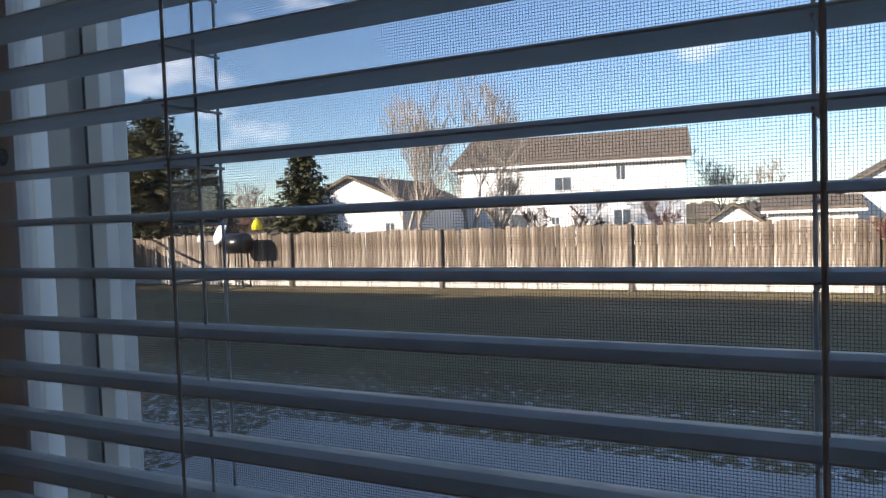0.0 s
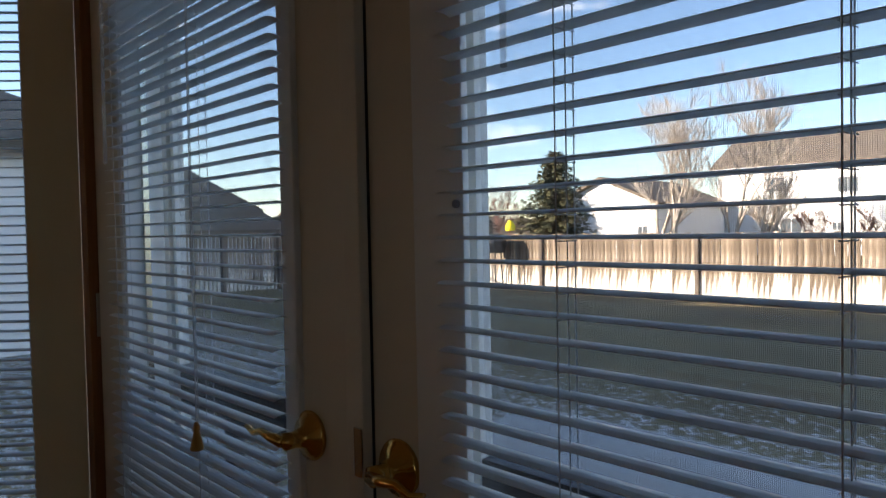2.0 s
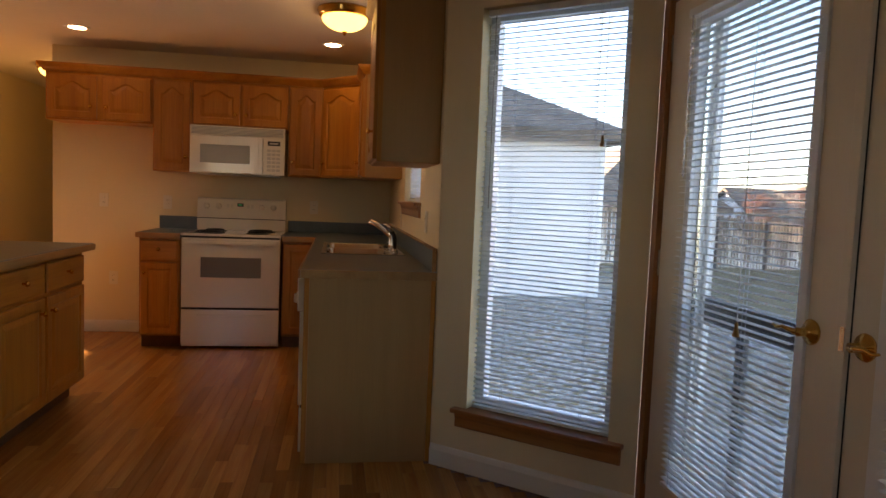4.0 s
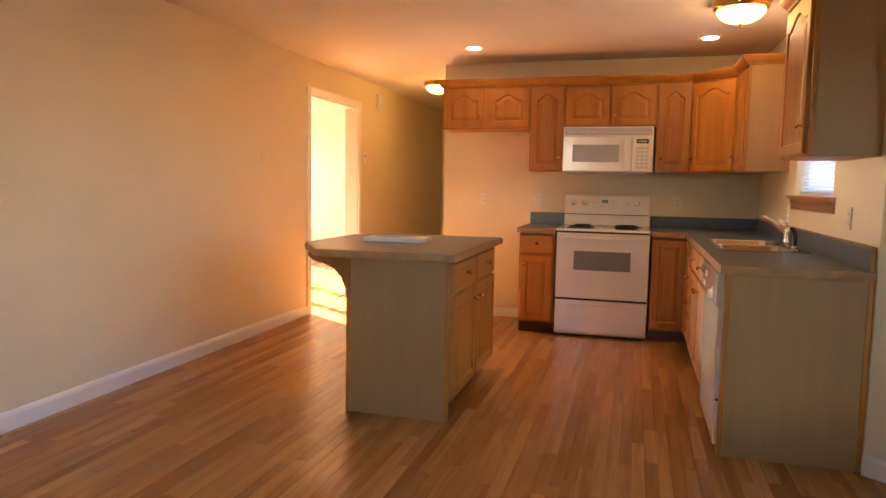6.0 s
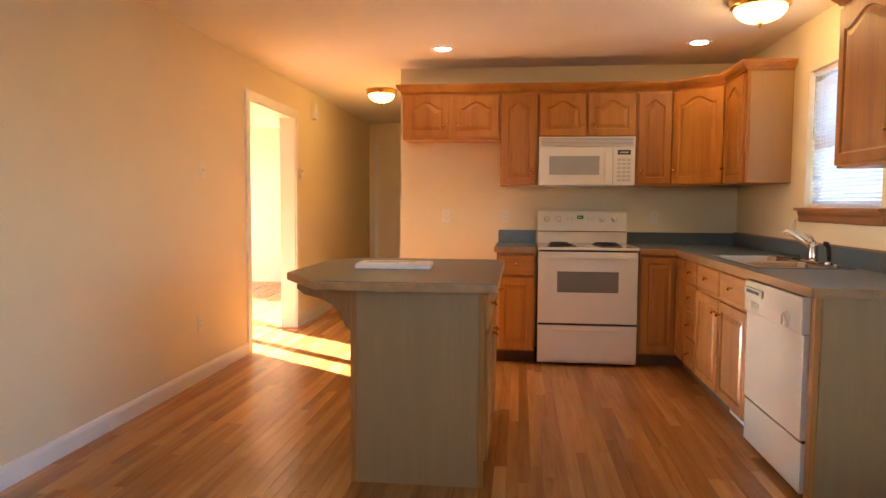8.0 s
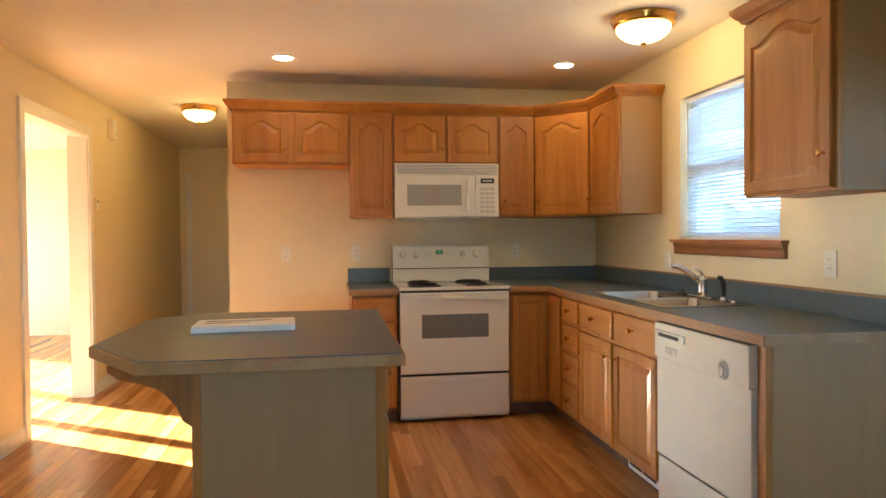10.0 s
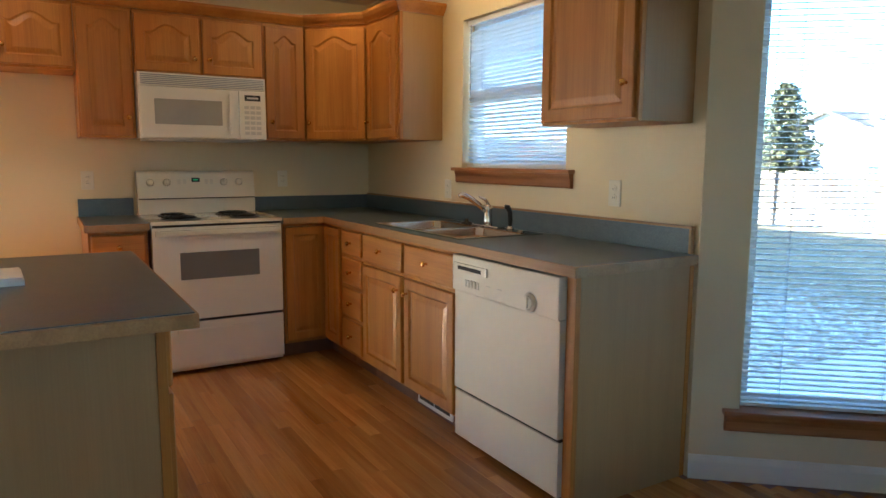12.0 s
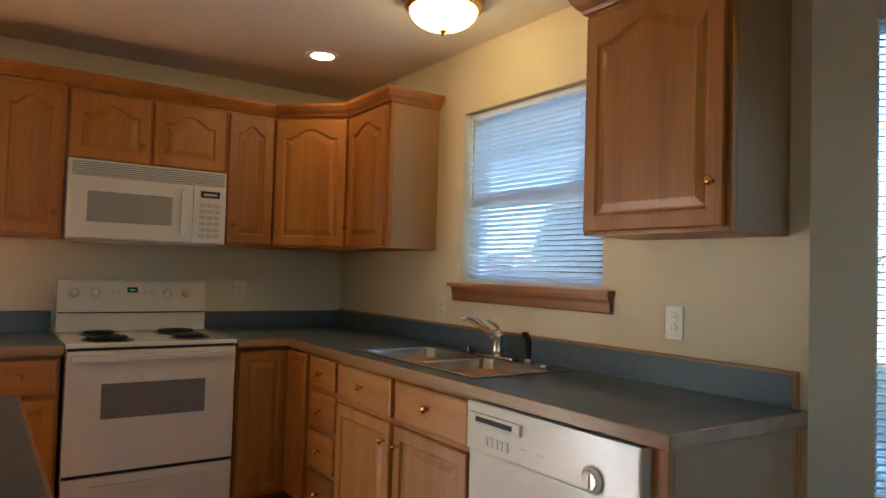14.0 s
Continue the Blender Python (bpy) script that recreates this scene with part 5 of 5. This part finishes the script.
def house(name, label, x0, x1, y0, y1, z1, ridge, along_x, windows, seed=0, overhang=0.35, hip=0.0):
    """A sided house; its windows stand on the side that faces the garden (y0). windows: (x, z, w, h)."""
    t = thing(name, label, "house", pose((x0 + x1) / 2, y0, -0.55))
    cx = (x0 + x1) / 2
    a, b, d = x0 - cx, x1 - cx, y1 - y0
    zz, rr = z1 + 0.55, ridge + 0.55
    wb = bmesh.new()
    if along_x:
        box(a, b, 0, d, 0, zz, bm=wb)
    else:
        v = [wb.verts.new(p) for p in ((a, 0, 0), (b, 0, 0), (b, 0, zz), (cx - cx, 0, rr), (a, 0, zz), (a, d, 0), (b, d, 0), (b, d, zz), (0, d, rr), (a, d, zz))]
        for f in ((0, 1, 2, 3, 4), (5, 9, 8, 7, 6), (0, 5, 6, 1), (1, 6, 7, 2), (0, 4, 9, 5), (2, 7, 8, 3), (3, 8, 9, 4)):
            wb.faces.new([v[k] for k in f])
    part("wall", wb, siding_mat, t)
    o = overhang
    rb = bmesh.new()

    def slab(q):
        lo = [rb.verts.new(p) for p in q]
        hi = [rb.verts.new((p[0], p[1], p[2] + 0.16)) for p in q]
        rb.faces.new(lo)
        rb.faces.new(hi)
        for k in range(len(q)):
            rb.faces.new((lo[k], lo[(k + 1) % len(q)], hi[(k + 1) % len(q)], hi[k]))

    if along_x:
        s = (rr - zz) / (d / 2)
        slab([(a - o, -o, zz - s * o + 0.02), (b + o, -o, zz - s * o + 0.02), (b + o - hip, d / 2, rr + 0.02), (a - o + hip, d / 2, rr + 0.02)])
        slab([(a - o, d + o, zz - s * o + 0.02), (a - o + hip, d / 2, rr + 0.02), (b + o - hip, d / 2, rr + 0.02), (b + o, d + o, zz - s * o + 0.02)])
        if hip:
            slab([(a - o, -o, zz - s * o + 0.02), (a - o + hip, d / 2, rr + 0.02), (a - o, d + o, zz - s * o + 0.02)])
            slab([(b + o, -o, zz - s * o + 0.02), (b + o, d + o, zz - s * o + 0.02), (b + o - hip, d / 2, rr + 0.02)])
    else:
        s = (rr - zz) / (b - 0)
        slab([(a - o, -o, zz - s * o + 0.02), (0, -o, rr + 0.02), (0, d + o, rr + 0.02), (a - o, d + o, zz - s * o + 0.02)])
        slab([(b + o, -o, zz - s * o + 0.02), (b + o, d + o, zz - s * o + 0.02), (0, d + o, rr + 0.02), (0, -o, rr + 0.02)])
    part("roof", rb, shingle, t)
    if along_x:
        part("gutter", boxes((a - o, b + o, -o - 0.10, -o - 0.005, zz - 0.20, zz - 0.06)), vinyl, t)
    for x, z, w, h in windows:
        f = part("window", boxes((x - cx - w / 2 - 0.08, x - cx + w / 2 + 0.08, -0.05, -0.002, z + 0.55 - h / 2 - 0.08, z + 0.55 + h / 2 + 0.08)), vinyl, t)
        part("pane", boxes((x - cx - w / 2, x - cx - 0.02, -0.06, -0.051, z + 0.55 - h / 2, z + 0.55 + h / 2)), pane_dark, f)
        part("pane", boxes((x - cx + 0.02, x - cx + w / 2, -0.06, -0.051, z + 0.55 - h / 2, z + 0.55 + h / 2)), pane_dark, f)
    return t


ah = house("apartment_house", "two-storey white house with brown shingle roof", -12.6, 0.9, 42, 52, 4.45, 6.5, True,
      [(-9.5, 3.35, 0.9, 0.75), (-6.0, 3.2, 0.9, 0.75), (-2.65, 3.7, 0.5, 0.8), (-8.7, 1.0, 1.0, 0.9), (-2.6, 1.0, 0.9, 1.1), (-6.5, 1.0, 0.4, 0.4)])
ah.matrix_basis = pose(-5.85, 42, -0.55, 0, 0, 7)
house("garage", "white gabled garage with brown roof", -18.2, -12.1, 33, 41, 2.35, 3.65, False, [(-12.8, 0.9, 0.5, 0.6)])
house("garage", "low white garage beside the two-storey house", -15.5, -12.7, 41, 46, 1.6, 2.6, True, [(-14.2, 1.0, 0.7, 0.9)])
house("garage", "small white gabled shed far behind the fence", 2.1, 4.7, 40, 46, 0.6, 1.5, False, [])
house("far_house", "low white house far behind the fence", 5.0, 9.0, 41, 49, 1.25, 2.3, True, [(7.4, 0.9, 0.6, 0.7)])
house("far_house", "white gabled house far behind the fence", 8.6, 14.0, 43, 51, 2.2, 3.8, False, [(11.0, 1.2, 0.8, 0.8)])
nh = house("neighbour_garage", "white sided neighbouring garage with brown hip roof", -11.9, -5.0, -2.87, 5.43, 2.40, 4.3, True, [], hip=3.4)
nb_ = thing("neighbour_siding", "white lap siding courses of the neighbouring garage", "siding", pose(-5.0, -2.87, 0), "", "structure")
for k in range(18):
    part("lap_board", boxes((0.002, 0.018, 0.0, 8.3, -0.45 + k * 0.16, -0.45 + k * 0.16 + 0.15), bevel=0.003), siding_mat, nb_)
part("corner_trim", boxes((0.002, 0.03, 8.24, 8.32, -0.5, 2.3)), vinyl, nb_)
part("corner_trim", boxes((0.002, 0.03, 4.35, 4.43, -0.5, 2.3)), vinyl, nb_)
# two unseen houses added to shade the lawn; their gap leaves a lit patch
house("shadow_house", "unseen tall white house added to shade the lawn", -18.3, -10.0, -12, -4, 7.0, 9.45, True, [])
house("shadow_house", "second unseen tall white house added to shade the lawn", -34, -20.8, -12, -4, 7.0, 9.45, True, [])
house("far_house", "grey-roofed house beyond the side fence", -30, -20, 10.8, 16.6, 1.45, 3.7, True, [(-22, 0.6, 1.2, 1.0)], hip=2.6)
house("far_house", "white house with grey roof beyond the side fence", -40, -32, 14, 22, 2.6, 4.5, True, [(-34, 1.4, 1.0, 1.0)])

house("far_house", "small white gabled house far beyond the side fence", -34.6, -30.2, 24.5, 30, 1.3, 2.5, False, [(-32.4, 0.5, 0.7, 0.7)])
conifer(-22.4, 26.5, 8.6, 3.9, "tall dark green conifer behind the fence corner", 3)
conifer(-25.0, 27.5, 7.0, 2.8, "dark green conifer behind the fence", 4)
conifer(-20.0, 27.5, 5.6, 2.0, "dark green conifer behind the fence", 8)
conifer(-12.0, 24.6, 5.2, 2.0, "smaller dark green conifer beside the garage", 5)
for k, (x, y, h) in enumerate(((-10.9, 31.0, 8.6), (-9.4, 30.0, 9.4), (-7.7, 31.5, 8.8), (-6.9, 32.5, 7.2))):
    tree_bare(x, y, h, "slender bare birch tree with fine twigs", birch_bark, 0.26, 20 + k, 0.14)
for k, (x, y, h, mt) in enumerate(((2.6, 47.0, 6.8, birch_bark), (4.8, 50.0, 6.4, birch_bark), (-3.5, 38.0, 3.6, red_twig), (0.2, 39.0, 3.9, red_twig), (-7.5, 36.0, 3.8, birch_bark), (-6.1, 38.0, 3.3, red_twig),
                                   (7.4, 19.6, 2.3, red_twig), (8.4, 19.4, 2.2, red_twig), (-17.0, 42.0, 5.0, red_twig), (-24.0, 36.0, 6.0, red_twig),
                                   (-18.5, 17.2, 3.4, red_twig), (-19.2, 19.0, 3.8, birch_bark), (-20.5, 21.0, 4.0, red_twig))):
    tree_bare(x, y, h, "bare shrub with reddish twigs" if mt is red_twig else "bare tree with pale twigs", mt, 0.4, 40 + k, 0.09)

# distant hills and woods
hill = bmesh.new()
hp = []
hill_rnd = random.Random(5)
for k in range(521):
    a = radians(35 + 130 * k / 520)
    r = 260
    hh = 4.6 + 1.6 * noise.noise(Vector((k * 0.03, 0, 0))) + 1.2 * noise.noise(Vector((k * 0.25, 3, 0))) + hill_rnd.uniform(-0.5, 0.5)
    hp.append([hill.verts.new((r * math.cos(a), r * math.sin(a), z)) for z in (-1, hh)])
for a, b in zip(hp, hp[1:]):
    hill.faces.new((a[0], b[0], b[1], a[1]))
structure("backdrop", hill, painted("far_woods", (0.11, 0.095, 0.085), 1.0, 0.25, 0.2), "distant bare winter woods", "woods")


def dish():
    t = thing("satellite_dish", "grey-white satellite dish on a pole by the fence", "satellite dish", pose(-12.1, 19.9, ground_z(0, 19.9)))
    part("pole", tube([(0, 0, -0.05), (0, 0, 1.55), (0.05, -0.05, 1.75)], 0.035, 8), rubber, t)
    d = part("reflector", lathe([(0.44, 0.05), (0.40, 0.02), (0.25, -0.03), (0.001, -0.06), (0.001, -0.045), (0.25, -0.015), (0.40, 0.035)], 28, "y"), vinyl, t, "pale round reflector", True)
    d.matrix_basis = pose(0.05, -0.1, 1.86, -25, 0, -25)
    part("arm", tube([(0.05, -0.1, 1.55), (-0.35, -0.5, 1.62)], 0.02, 6), vinyl, t)
    part("receiver", boxes((-0.45, -0.30, -0.58, -0.44, 1.56, 1.76), bevel=0.02), vinyl, t)
    bb = thing("barrel_grill", "black covered grill standing by the fence", "grill", pose(-11.15, 19.7, ground_z(0, 19.7)))
    part("lid", lathe([(0.30, -0.42), (0.34, -0.40), (0.34, 0.40), (0.30, 0.42)], 16, "x", at=(0, 0, 1.48)), black_gloss, bb, "", True)
    for x in (-0.32, 0.32):
        for y in (-0.2, 0.2):
            part("leg", tube([(x, y, 0), (x * 0.8, y * 0.7, 1.3)], 0.03, 6), black_gloss, bb)
    yl = thing("bird_feeder", "yellow bird feeder on a thin pole by the fence", "bird feeder", pose(-10.55, 20.0, ground_z(0, 20.0)))
    part("pole", tube([(0, 0, -0.05), (0, 0, 2.6)], 0.015, 6), rubber, yl)
    part("house", lathe([(0.16, 1.92), (0.18, 2.0), (0.18, 2.08), (0.08, 2.26), (0.02, 2.30)], 12), yellow_mat, yl)


dish()
board_cache = {}


def board_mesh(w, h, gap_top=0.02):
    key = (round(w, 3), round(h, 2))
    if key not in board_cache:
        bm = prism([(0, 0), (w, 0), (w, 0.018), (0, 0.018)], 0, h)
        board_cache[key] = mesh_of("board", bm, fence_mat)
    return board_cache[key]


def fence(label, p0, p1, height, step, bw, post_every, limit=300):
    a, b = Vector(p0), Vector(p1)
    d = (b - a)
    n = int(d.length / step)
    ang = math.degrees(math.atan2(d.y, d.x))
    rnd = random.Random(7)
    t = thing("fence", label, "fence", pose(a.x, a.y, 0, 0, 0, ang), "", "structure")
    for k in range(n):
        x = k * step
        w = a + d.normalized() * x
        h = height + rnd.choice((0, 0, 0.02, -0.03, 0.04, -0.05))
        put_mesh("board", board_mesh(bw, h), t, pose(x, rnd.uniform(-0.006, 0.006), ground_z(w.x, w.y) + 0.03, rnd.uniform(-0.5, 0.5), rnd.uniform(-0.5, 0.5), 0))
    m = int(d.length / post_every) + 1
    for k in range(m):
        x = k * post_every
        w = a + d.normalized() * x
        g = ground_z(w.x, w.y)
        part("post", boxes((x - 0.055, x + 0.055, -0.10, -0.004, g - 0.1, g + height + 0.03), bevel=0.006), bark if k % 5 else fence_mat, t)
    for z in (0.42, 1.45):
        g = ground_z(a.x, a.y)
        part("rail", boxes((0, d.length, 0.022, 0.06, g + z, g + z + 0.09)), fence_mat, t)
    return t


fence("weathered board fence across the back of the garden", (-15.0, 20.4), (18.0, 20.4), 1.73, 0.142, 0.136, 5.5)
fence("weathered board fence at the far corner of the garden", (-24.0, 20.4), (-15.1, 20.4), 1.68, 0.142, 0.136, 2.4)
fence("shaded picket fence along the side of the garden", (-11.9, 8.2), (-16.6, 20.3), 1.55, 0.16, 0.10, 2.4)

# ---- floor strips, laid along the room ----
rnd = random.Random(11)
floor = thing("floor", "glossy honey oak strip floor", "floor", None, "", "structure")
SW = 0.057
lengths = [0.45, 0.6, 0.75, 0.9, 1.1, 1.3]


def strip_mesh(ln):
    bm = bmesh.new()
    vs = []
    for k, z in ((0.0, -0.011), (0.0, -0.0012), (0.0010, 0.0)):
        vs.append([bm.verts.new(p) for p in ((k, k, z), (ln - k, k, z), (ln - k, SW - k, z), (k, SW - k, z))])
    for a, b in zip(vs, vs[1:]):
        for k in range(4):
            bm.faces.new((a[k], a[(k + 1) % 4], b[(k + 1) % 4], b[k]))
    bm.faces.new(vs[-1])
    return mesh_of("floor_strip", bm, plank_wood)


strips = {ln: strip_mesh(ln - 0.0006) for ln in lengths}
count = 0
far_v, far_f = [], []
y = -6.0
while y < DY + 0.1:
    x = -5.0 - rnd.uniform(0, 0.9)
    lo, hi = -5.06, EX
    if y + SW > KY:
        lo, hi = K0.x + (y + SW - KY) * 0.98 - 0.01, 5.74 - (y - KY)
    while x < EX:
        ln = rnd.choice(lengths)
        near = 0.5 < x < 3.6 and -2.3 < y < 1.0
        if near and count < 300:
            put_mesh("floor_strip", strips[ln], floor, pose(x, y, 0))
            count += 1
        else:
            a, b = max(x, lo), min(x + ln - 0.001, hi)
            if b - a > 0.01:
                k = len(far_v)
                far_v += [(a, y, 0), (b, y, 0), (b, y + SW - 0.0006, 0), (a, y + SW - 0.0006, 0)]
                far_f.append((k, k + 1, k + 2, k + 3))
        x += ln
    y += SW
me_ = bpy.data.meshes.new("floor_strips")
me_.from_pydata(far_v, [], far_f)


def island_wood():
    """The same oak, varied from strip to strip within the joined mesh."""
    m = plank_wood.copy()
    m.name = "oak_floor_joined"
    n, l = m.node_tree.nodes, m.node_tree.links
    geo = n.new("ShaderNodeNewGeometry")
    info = [k for k in n if k.bl_idname == "ShaderNodeObjectInfo"][0]
    for link in list(info.outputs["Random"].links):
        l.new(geo.outputs["Random Per Island"], link.to_socket)
    return m


me_.materials.append(island_wood())
fs_ = new("floor_strips", me_)
fs_.parent = floor
tagged(fs_, "joined oak floor strips", "", "", "stuff")
